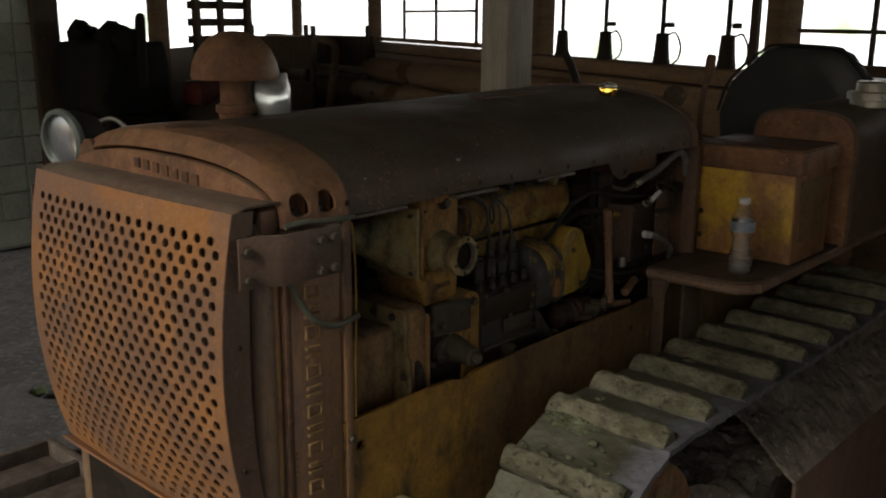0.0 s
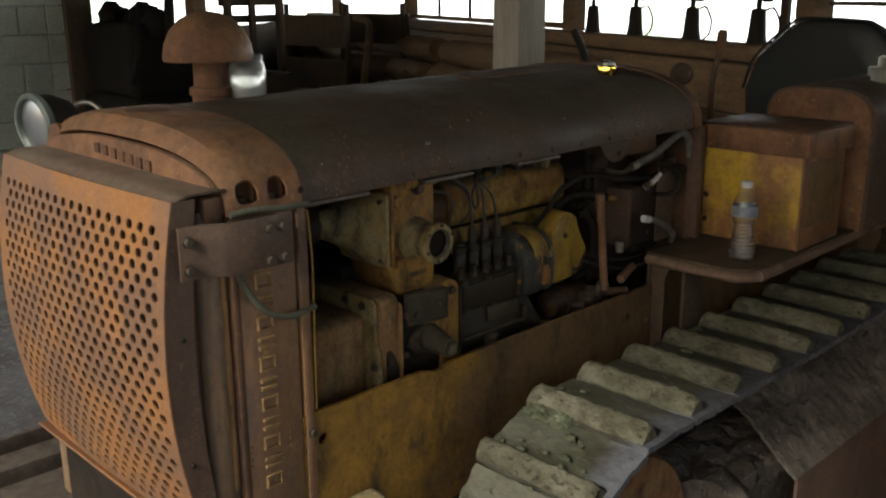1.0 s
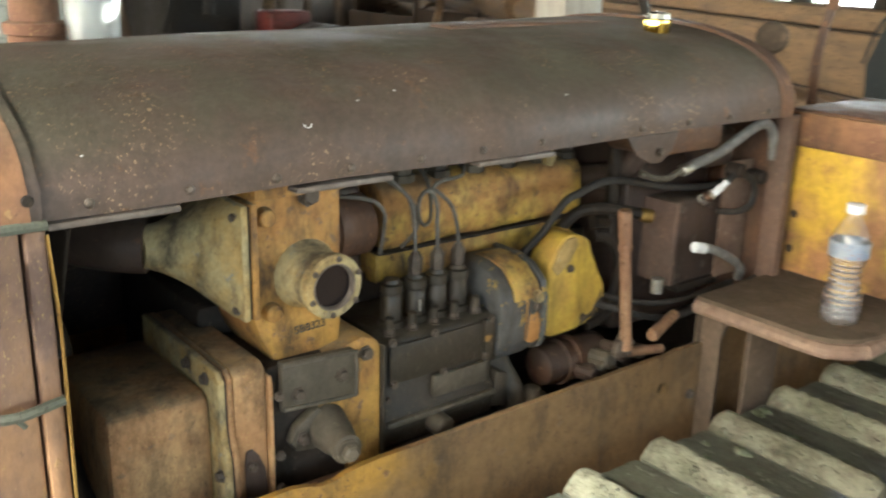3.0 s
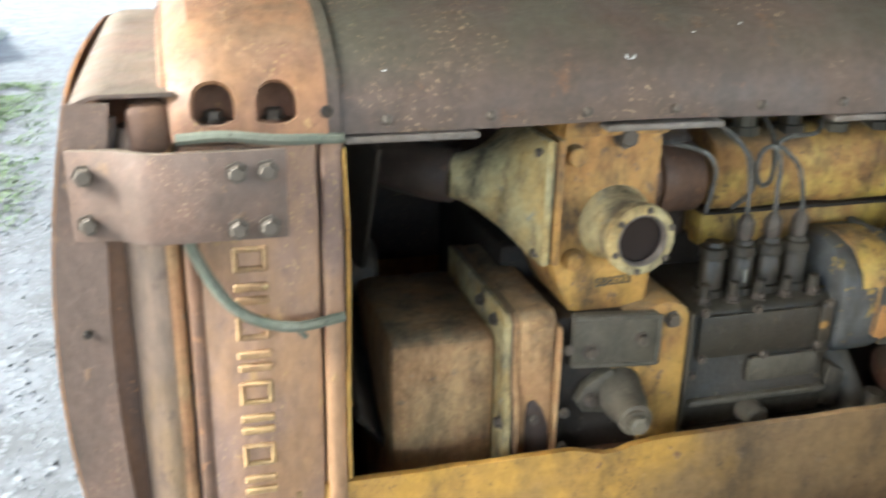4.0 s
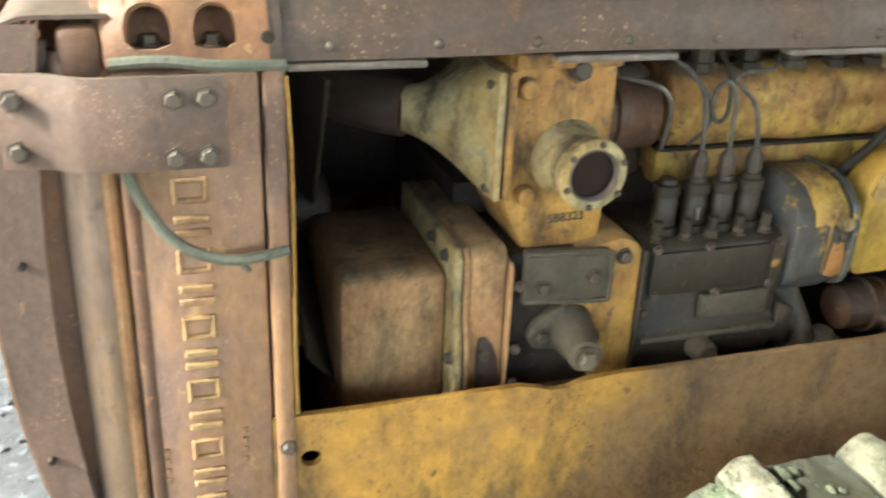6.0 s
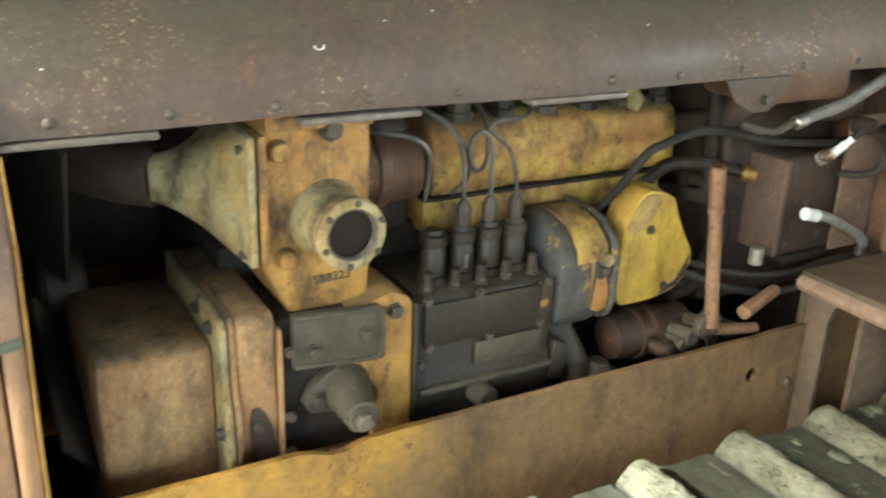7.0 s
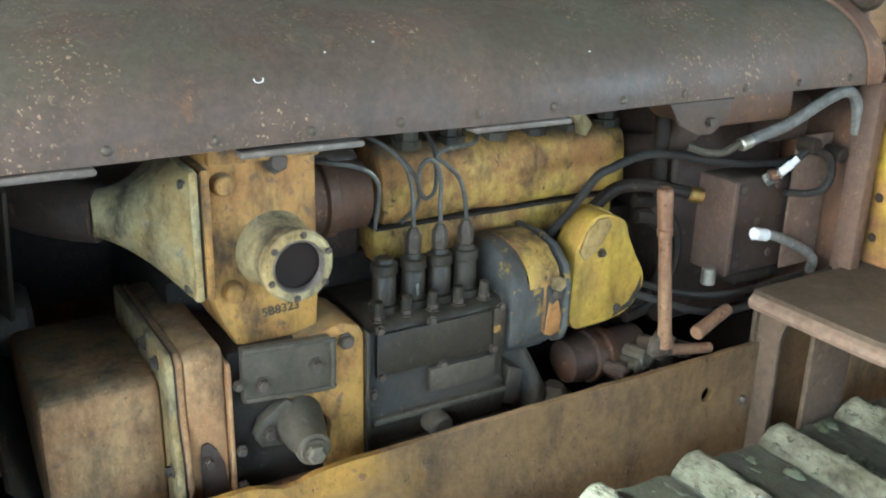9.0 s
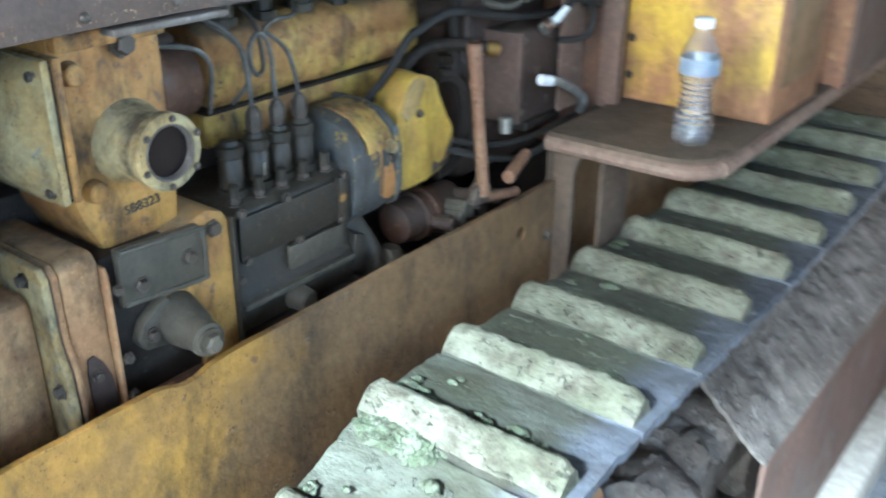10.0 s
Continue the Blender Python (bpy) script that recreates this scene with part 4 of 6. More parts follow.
    # thin dark arched patch low on the rear half
    part("oil_stain", prism([(1.388, 0.86), (1.387, 0.93), (1.39, 0.948), (1.398, 0.95), (1.408, 0.938), (1.417, 0.915), (1.42, 0.885), (1.42, 0.86)], "x", -1.34, -1.3362, 0.001), M_BROWNBLACK, gc, "dark arched patch")
    for x, z in ((-1.43, 1.055), (-1.372, 1.053), (-1.337, 0.925), (-1.334, 0.82)):
        bolt((x, 1.353, z), (0, -1, 0), 0.0072, gc)
    bolt((-1.3335, 1.396, 0.925), (1, 0, 0), 0.006, gc)

    # cover plate with crank stub and yellow bracket
    cov = tpart("timing_cover", box(-1.5, -1.352, 1.43, 1.57, 0.72, 1.055, 0.006), M_BLACK, "dark cover with crank stub beneath the casting")
    part("cover_plate", prism([(1.443, 0.992), (1.556, 0.983), (1.564, 0.989), (1.566, 1.05), (1.558, 1.059), (1.443, 1.066)], "x", -1.345, -1.333, 0.003), M_COVER, cov, "brown-grey cover plate")
    part("plate_rim", hose([(-1.333, 1.446, 0.996), (-1.3325, 1.552, 0.988), (-1.3325, 1.561, 0.996), (-1.3325, 1.562, 1.046), (-1.3325, 1.554, 1.054), (-1.333, 1.446, 1.061)], 0.0035, 8), M_COVER, cov)
    for y, z in ((1.468, 1.014), (1.538, 1.024)):
        bolt((-1.333, y, z), (1, 0, 0), 0.008, cov)
    br = prism([(1.545, 0.8), (1.612, 0.8), (1.612, 1.045), (1.604, 1.06), (1.578, 1.069), (1.5, 1.05), (1.5, 0.97), (1.54, 0.96), (1.562, 0.93)], "x", -1.45, -1.343, 0.006)
    part("yellow_bracket", br, M_YELLOW, cov, "yellow upright bracket")
    part("bracket_flange", box(-1.45, -1.338, 1.6125, 1.6175, 0.8, 1.048, 0.002), M_GREY, cov)
    bolt((-1.342, 1.584, 1.043), (1, 0, 0), 0.009, cov)
    part("back_shelf", box(-1.45, -1.335, 1.43, 1.56, 0.77, 0.86, 0.01), M_RUSTDARK, cov)
    b = lathe((-1.36, 1.518, 0.948), (1, -0.12, -0.04), [(0, 0.036), (0.02, 0.0325), (0.06, 0.026), (0.066, 0.0225), (0.09, 0.0215), (0.092, 0.017), (0.096, 0.0165)], 24)
    lathe((-1.2635, 1.5065, 0.9442), (1, -0.12, -0.04), [(0, 0.013), (0.008, 0.0128), (0.0105, 0.009)], 6, b)
    part("crank_stub", b, M_COVER, cov, "tapered brown-grey crank stub shaft")
    part("stub_ear", prism([(1.455, 0.94), (1.465, 0.925), (1.5, 0.92), (1.53, 0.95), (1.5, 0.985), (1.465, 0.962)], "x", -1.352, -1.333, 0.003), M_COVER, cov)
    bolt((-1.333, 1.474, 0.944), (1, 0, 0), 0.008, cov)
    for z in (0.93, 0.88, 1.02):
        bolt((-1.332, 1.437, z), (1, 0, 0), 0.006, cov)

    # injection pump with four plungers
    deck = [(-1.52, 1.052), (-1.42, 1.052), (-1.37, 1.046), (-1.358, 1.036), (-1.356, 0.93), (-1.35, 0.92), (-1.35, 0.87), (-1.52, 0.87)]
    pump = tpart("injection_pump", prism(deck, "y", 1.622, 1.842, 0.005), M_GREY, "oily grey four-plunger injection pump")
    part("side_cover", box(-1.3555, -1.348, 1.632, 1.815, 0.974, 1.036, 0.003), M_GREY, pump)
    part("cover_rib", box(-1.3555, -1.345, 1.8155, 1.8365, 0.965, 1.04, 0.003), M_GREY, pump)
    part("lower_cover", box(-1.3555, -1.346, 1.714, 1.822, 0.932, 0.968, 0.003), M_COVER, pump)
    part("oily_ledge", box(-1.36, -1.34, 1.625, 1.84, 0.905, 0.915, 0.004), M_COVER, pump)
    part("drain_boss", rod((-1.36, 1.72, 0.89), (-1.32, 1.722, 0.888), 0.02, 0.017, 16), M_COVER, pump)
    for y, z in ((1.636, 1.043), (1.715, 1.041), (1.828, 1.04), (1.734, 0.972), (1.818, 0.978), (1.639, 0.975), (1.626, 0.952)):
        bolt((-1.349, y, z), (1, 0, 0), 0.0058, pump)
    part("foot", box(-1.5, -1.34, 1.6, 1.86, 0.84, 0.868, 0.006), M_BLACK, pump)
    part("paint_spot", rod((-1.346, 1.822, 1.008), (-1.3442, 1.822, 1.008), 0.008, 0.006, 7), M_YELLOW, pump)
    part("foot_bracket", prism([(1.84, 0.88), (1.87, 0.87), (1.875, 0.93), (1.85, 0.94)], "x", -1.42, -1.35, 0.004), M_GREY, pump)
    for k, y in enumerate((1.669, 1.714, 1.756, 1.798)):
        pl = part("plunger", lathe((-1.4, y, 1.045), (0, 0, 1), [(0, 0.021), (0.012, 0.021), (0.014, 0.0165), (0.05, 0.0168), (0.052, 0.0155), (0.055, 0.0155), (0.057, 0.0185), (0.07, 0.0185), (0.072, 0.013), (0.078, 0.0115)], 18), M_GREY, pump)
        if k == 1:
            part("bare_patch", rod((-1.3835, y - 0.002, 1.066), (-1.3832, y - 0.003, 1.085), 0.0022, 0.003, 6), M_CHROME, pump)
        if k:
            part("union_nut", lathe((-1.4, y, 1.122), (0, 0, 1), [(0, 0.0095), (0.008, 0.0115), (0.026, 0.0117), (0.03, 0.009), (0.036, 0.006)], 6), M_BOLT, pump)
    for y in (1.646, 1.689, 1.73, 1.771, 1.814):
        bolt((-1.372, y, 1.047), (0.1, 0, 1), 0.0085, pump)
        part("stud", rod((-1.373, y, 1.054), (-1.371, y, 1.074), 0.0078, 0.0068, 10), M_GREY, pump)
    lines = [[(-1.4, 1.714, 1.15), (-1.408, 1.717, 1.196), (-1.41, 1.714, 1.222), (-1.412, 1.706, 1.243), (-1.425, 1.692, 1.262), (-1.44, 1.674, 1.275), (-1.46, 1.66, 1.285)],
             [(-1.4, 1.757, 1.15), (-1.406, 1.759, 1.19), (-1.41, 1.762, 1.215), (-1.411, 1.755, 1.24), (-1.412, 1.741, 1.247), (-1.414, 1.73, 1.234), (-1.416, 1.731, 1.209), (-1.418, 1.743, 1.191), (-1.43, 1.765, 1.2), (-1.45, 1.775, 1.245), (-1.48, 1.775, 1.27)],
             [(-1.4, 1.8, 1.15), (-1.408, 1.799, 1.192), (-1.41, 1.789, 1.219), (-1.411, 1.767, 1.24), (-1.414, 1.757, 1.25), (-1.418, 1.777, 1.258), (-1.43, 1.825, 1.258), (-1.47, 1.86, 1.265)],
             [(-1.44, 1.675, 1.15), (-1.434, 1.678, 1.19), (-1.43, 1.676, 1.216), (-1.43, 1.662, 1.235), (-1.435, 1.641, 1.244), (-1.445, 1.612, 1.249), (-1.47, 1.59, 1.25)],
             [(-1.45, 1.722, 1.15), (-1.436, 1.738, 1.175), (-1.43, 1.739, 1.2), (-1.432, 1.73, 1.226), (-1.44, 1.715, 1.245), (-1.46, 1.7, 1.26)]]
    for p in lines:
        part("fuel_line", hose(p, 0.0033, 8), M_LINE, pump, "thin dull steel fuel line")

    # governor housing
    b = prism([(-1.47, 0.957), (-1.365, 0.955), (-1.347, 0.965), (-1.338, 0.99), (-1.337, 1.055), (-1.345, 1.085), (-1.372, 1.108), (-1.41, 1.117), (-1.47, 1.117)], "y", 1.84, 1.93, 0.018)
    gov = tpart("governor_housing", b, M_BLUE, "rounded blue-grey governor housing with yellow paint left")
    part("end_band", prism([(-1.47, 0.96), (-1.362, 0.957), (-1.344, 0.967), (-1.335, 0.992), (-1.334, 1.055), (-1.342, 1.086), (-1.37, 1.109), (-1.41, 1.118), (-1.47, 1.118)], "y", 1.931, 1.943, 0.004), M_BLUE, gov)
    part("yellow_top", prism([(-1.44, 1.118), (-1.408, 1.1195), (-1.371, 1.1105), (-1.3435, 1.087), (-1.336, 1.06), (-1.342, 1.08), (-1.372, 1.105), (-1.44, 1.114)], "y", 1.868, 1.922, 0.001), M_HEAD, gov, "yellow paint left on the rounded top")
    part("yellow_patch", prism([(1.9, 0.985), (1.912, 0.98), (1.927, 0.985), (1.929, 1.01), (1.922, 1.035), (1.912, 1.03), (1.905, 1.036), (1.902, 1.01)], "x", -1.345, -1.3365, 0.0015), M_YELLOW, gov)
    part("yellow_patch", prism([(1.893, 0.99), (1.899, 0.988), (1.9, 1.06), (1.894, 1.07)], "x", -1.345, -1.3368, 0.0015), M_YELLOW, gov)
    part("boss", rod((-1.345, 1.917, 1.062), (-1.327, 1.917, 1.063), 0.011, 0.01, 14), M_CREAM, gov)
    part("boss", rod((-1.345, 1.917, 1.045), (-1.33, 1.917, 1.045), 0.007, 0.007, 10), M_BOLT, gov)
    part("lower_neck", hose([(-1.42, 1.875, 0.96), (-1.4, 1.895, 0.91), (-1.385, 1.91, 0.87), (-1.38, 1.915, 0.84)], 0.028, 14), M_COVER, gov)
    part("drain_bowl", lathe((-1.375, 1.95, 0.835), (0.1, 0.1, 1), [(0, 0.03), (0.012, 0.034), (0.025, 0.034), (0.03, 0.022), (0.04, 0.015)], 8), M_COVER, gov)
    # two-lobed yellow cover
    outline = [(1.972, 1.095), (1.988, 1.124), (2.009, 1.142), (2.035, 1.141), (2.066, 1.126), (2.077, 1.1), (2.096, 1.064), (2.113, 1.035), (2.112, 1.006), (2.091, 0.978), (2.053, 0.966), (2.015, 0.963), (1.977, 0.966), (1.969, 1.002), (1.971, 1.045)]
    pts = [(p.x, p.y) for p in smooth_path([(y, z, 0) for y, z in outline + outline[:1]], 3)[:-1]]
    cv = tpart("lobed_cover", prism(pts, "x", -1.41, -1.367, 0.004), M_BRIGHT, "bright yellow two-lobed gear cover")
    part("dusty_flap", prism([(1.977, 1.09), (1.99, 1.075), (2.018, 1.096), (2.036, 1.125), (2.03, 1.138), (2.01, 1.138), (1.99, 1.12)], "x", -1.367, -1.363, 0.0015), M_CREAM, cv)
    part("grey_rim", prism([(y + 0.012, z - 0.002) for y, z in pts], "x", -1.43, -1.411, 0.003), M_BRIGHT, cv)
    part("bare_edge", prism([(2.108, 1.03), (2.109, 1.006), (2.09, 0.981), (2.053, 0.969), (2.058, 0.978), (2.085, 0.99), (2.1, 1.012)], "x", -1.3675, -1.3662, 0.0004), M_GREY, cv)
    for y, z in ((2.022, 1.082), (2.062, 0.984)):
        bolt((-1.367, y, z), (1, 0, 0), 0.006, cv)

    # starter, linkages and the upright rod
    st = tpart("starter_motor", lathe((-1.385, 1.972, 0.902), (0, 1, 0), [(0, 0.02), (0.006, 0.034), (0.03, 0.038), (0.045, 0.038), (0.047, 0.043), (0.056, 0.043), (0.058, 0.037), (0.072, 0.037), (0.074, 0.042), (0.085, 0.042), (0.09, 0.035), (0.15, 0.034), (0.16, 0.02)], 24), M_STARTER, "oily brown starter motor")
    rngp = random.Random(8)
    for k in range(9):
        y = 2.03 + 0.017 * k
        z = 0.885 + 0.05 * rngp.random()
        part("fitting", rod((-1.37, y, z), (-1.325 + 0.02 * rngp.random(), y + 0.008, z + 0.006), 0.009 + 0.009 * rngp.random(), None, 10), rngp.choice((M_GREY, M_COVER, M_BROWNBLACK)), st)
    part("link_arm", prism([(2.08, 0.925), (2.12, 0.92), (2.13, 0.945), (2.11, 0.96), (2.085, 0.95)], "x", -1.312, -1.298, 0.003), M_BOLT, st)
    rodp = tpart("control_rod", lathe((-1.3, 2.108, 0.935), (0.004, -0.137, 1), [(0, 0.012), (0.03, 0.0105), (0.186, 0.0098), (0.188, 0.0118), (0.198, 0.0122), (0.2, 0.0108), (0.255, 0.0122), (0.262, 0.0105)], 16), M_COPPER, "upright coppery control rod")
    part("fork", prism([(2.085, 0.92), (2.13, 0.915), (2.125, 0.95), (2.11, 0.965), (2.095, 0.95)], "x", -1.318, -1.3, 0.004), M_BOLT, rodp)
    tpart("brass_link", hose([(-1.43, 2.05, 1.13), (-1.41, 2.08, 1.165), (-1.38, 2.12, 1.172), (-1.345, 2.18, 1.16)], 0.0105, 10), M_BLACK)
    tpart("brass_collar", rod((-1.347, 2.172, 1.161), (-1.336, 2.191, 1.157), 0.0125, 0.0125), M_BRASS)
    tpart("brass_knob", rod((-1.31, 2.25, 0.966), (-1.283, 2.155, 0.954), 0.0105, 0.0115), M_COPPER, "copper-coloured pin end")
    tpart("lower_pin", rod((-1.315, 2.13, 0.918), (-1.3, 2.21, 0.91), 0.0095, 0.009), M_COPPER)

    # starting engine at the rear of the bay
    se = tpart("starting_engine", box(-1.7, -1.42, 2.2, 2.47, 0.9, 1.3, 0.02, 3), M_BROWNBLACK, "greasy black starting engine with spark plug wires")
    part("ribbed_block", box(-1.5, -1.352, 2.278, 2.42, 1.0, 1.167, 0.008, 3), M_BROWNBLACK, se)
    part("sump_edge", rough_up(box(-1.4, -1.345, 2.3, 2.42, 0.985, 1.003, 0.004, 2), 0.004, 30), M_BLACK, se)
    part("upright_rib", box(-1.5, -1.343, 2.27, 2.283, 1.005, 1.167, 0.004), M_SHEET, se)
    for y, z in ((2.3, 1.15), (2.38, 1.15), (2.3, 1.02), (2.38, 1.03), (2.34, 1.09)):
        bolt((-1.359, y, z), (1, 0, 0), 0.008, se)
    part("round_cover", rod((-1.38, 2.13, 1.325), (-1.3, 2.13, 1.325), 0.045, 0.043, 22), M_RUSTDARK, se, "dusty brown round cover under the hood")
    part("cover_bracket", box(-1.4, -1.31, 2.16, 2.34, 1.27, 1.34, 0.012), M_RUSTDARK, se)
    part("rocker_link", hose([(-1.34, 2.15, 1.24), (-1.325, 2.175, 1.231), (-1.318, 2.2, 1.229), (-1.318, 2.22, 1.234), (-1.32, 2.255, 1.245)], 0.006, 8), M_COVER, se)
    ring = []
    for r, dx in ((0.1, 0.0), (0.075, 0.004)):
        ring.append(hose([(-1.41 + dx, 2.12 + r * math.cos(t), 1.04 + r * math.sin(t)) for t in [math.pi * (0.5 - k / 10) for k in range(11)]], 0.011, 8))
    for r in ring:
        part("flywheel_rim", r, M_BLACK, se)
    part("exhaust_elbow", hose([(-1.5, 2.17, 1.2), (-1.42, 2.19, 1.22), (-1.39, 2.2, 1.27), (-1.4, 2.2, 1.33)], 0.024, 14), M_BROWNBLACK, se)
    part("upright_pipe", rod((-1.41, 2.165, 1.1), (-1.41, 2.165, 1.31), 0.013, 0.013, 12), M_BLACK, se)
    part("upright_pipe", rod((-1.4, 2.19, 1.14), (-1.4, 2.19, 1.3), 0.009, 0.009, 12), M_BROWNBLACK, se)
    part("hanger_flap", prism([(2.06, 1.318), (2.19, 1.318), (2.175, 1.285), (2.15, 1.268), (2.12, 1.268), (2.085, 1.285)], "x", -1.3, -1.294, 0.002), M_HOOD, se)
    bolt((-1.293, 2.14, 1.287), (1, 0, 0), 0.007, se)
    part("carburettor", box(-1.39, -1.335, 2.33, 2.42, 1.225, 1.3, 0.015, 3), M_BROWNBLACK, se)
    part("small_cap", rod((-1.335, 2.4, 1.22), (-1.3, 2.4, 1.222), 0.014, 0.013, 14), M_BLACK, se)
    part("small_cap", rod((-1.335, 2.47, 1.2), (-1.3, 2.47, 1.2), 0.014, 0.013, 14), M_BLACK, se)
    part("tan_panel", box(-1.345, -1.34, 2.4, 2.49, 1.0, 1.23, 0.003), M_LIP, se)
    # spark plug with porcelain, wires and hoses
    sp = tpart("spark_plug", rod((-1.35, 2.345, 1.16), (-1.332, 2.358, 1.178), 0.0115, 0.0115, 6), M_CHROME, "spark plug with white porcelain and wire")
    part("porcelain", lathe((-1.332, 2.358, 1.176), (0.45, 0.45, 0.7), [(0, 0.0075), (0.022, 0.0075), (0.024, 0.006), (0.036, 0.0058)], 12), M_WHITE, sp)
    part("plug_body", rod((-1.343, 2.35, 1.168), (-1.334, 2.357, 1.177), 0.013, 0.011, 12), M_RUSTDARK, sp)
    part("plug_wire", hose([(-1.316, 2.374, 1.202), (-1.312, 2.398, 1.214), (-1.308, 2.44, 1.2), (-1.308, 2.455, 1.172), (-1.31, 2.445, 1.145), (-1.32, 2.416, 1.137), (-1.335, 2.38, 1.14)], 0.0065, 8), M_RUBBER, sp)
    h = tpart("grey_hose", hose([(-1.32, 2.245, 1.238), (-1.318, 2.28, 1.247), (-1.31, 2.333, 1.263), (-1.3, 2.418, 1.303), (-1.3, 2.46, 1.305), (-1.3, 2.482, 1.28), (-1.3, 2.49, 1.235)], 0.0095, 10), M_GREYHOSE, "faded grey rubber hose with metal end")
    part("ferrule", rod((-1.32, 2.24, 1.237), (-1.318, 2.262, 1.242), 0.011, 0.0105, 12), M_CHROME, h)
    h = tpart("vent_hose", hose([(-1.305, 2.29, 1.09), (-1.304, 2.334, 1.08), (-1.308, 2.4, 1.05), (-1.31, 2.443, 1.022), (-1.33, 2.47, 0.99)], 0.0085, 10), M_GREYHOSE, "grey hose with white end")
    part("white_end", rod((-1.306, 2.282, 1.092), (-1.304, 2.312, 1.085), 0.0105, 0.0105, 12), M_WHITE, h)
    tpart("black_cable", hose([(-1.44, 1.965, 1.09), (-1.4, 1.981, 1.143), (-1.375, 2.007, 1.2), (-1.37, 2.031, 1.212), (-1.37, 2.063, 1.221), (-1.37, 2.104, 1.226), (-1.37, 2.164, 1.218), (-1.37, 2.25, 1.198), (-1.37, 2.34, 1.185), (-1.37, 2.414, 1.181), (-1.37, 2.47, 1.187)], 0.0068, 10), M_RUBBER, "black perished cable")
    tpart("black_cable", hose([(-1.37, 2.1, 1.0), (-1.33, 2.2, 0.965), (-1.32, 2.28, 0.955), (-1.31, 2.36, 0.97), (-1.3, 2.5, 1.0)], 0.0062, 10), M_RUBBER, "black perished cable")
    tpart("black_cable", hose([(-1.39, 2.09, 1.02), (-1.36, 2.2, 0.985), (-1.34, 2.3, 0.975), (-1.33, 2.45, 0.985)], 0.0058, 10), M_RUBBER, "black perished cable")
    tpart("steel_sleeve", rod((-1.345, 2.235, 1.0), (-1.345, 2.235, 1.03), 0.012, 0.012, 14), M_CHROME)
    # fan shroud darkness: fan blades behind the radiator
    fan = tpart("cooling_fan", rod((CX, 1.19, 1.03), (CX, 1.25, 1.03), 0.05, 0.05, 18), M_BLACK, "black cooling fan behind the radiator")
    for k in range(4):
        a = math.pi / 2 * k + 0.5
        b = box(-0.05, 0.05, -0.004, 0.004, 0.05, 0.28, 0.003)
        b.transform(Matrix.Translation((CX, 1.2, 1.03)) @ Matrix.Rotation(a, 4, "Y") @ Matrix.Rotation(0.5, 4, "Z"))
        part("fan_blade", b, M_BLACK, fan)


build_engine()


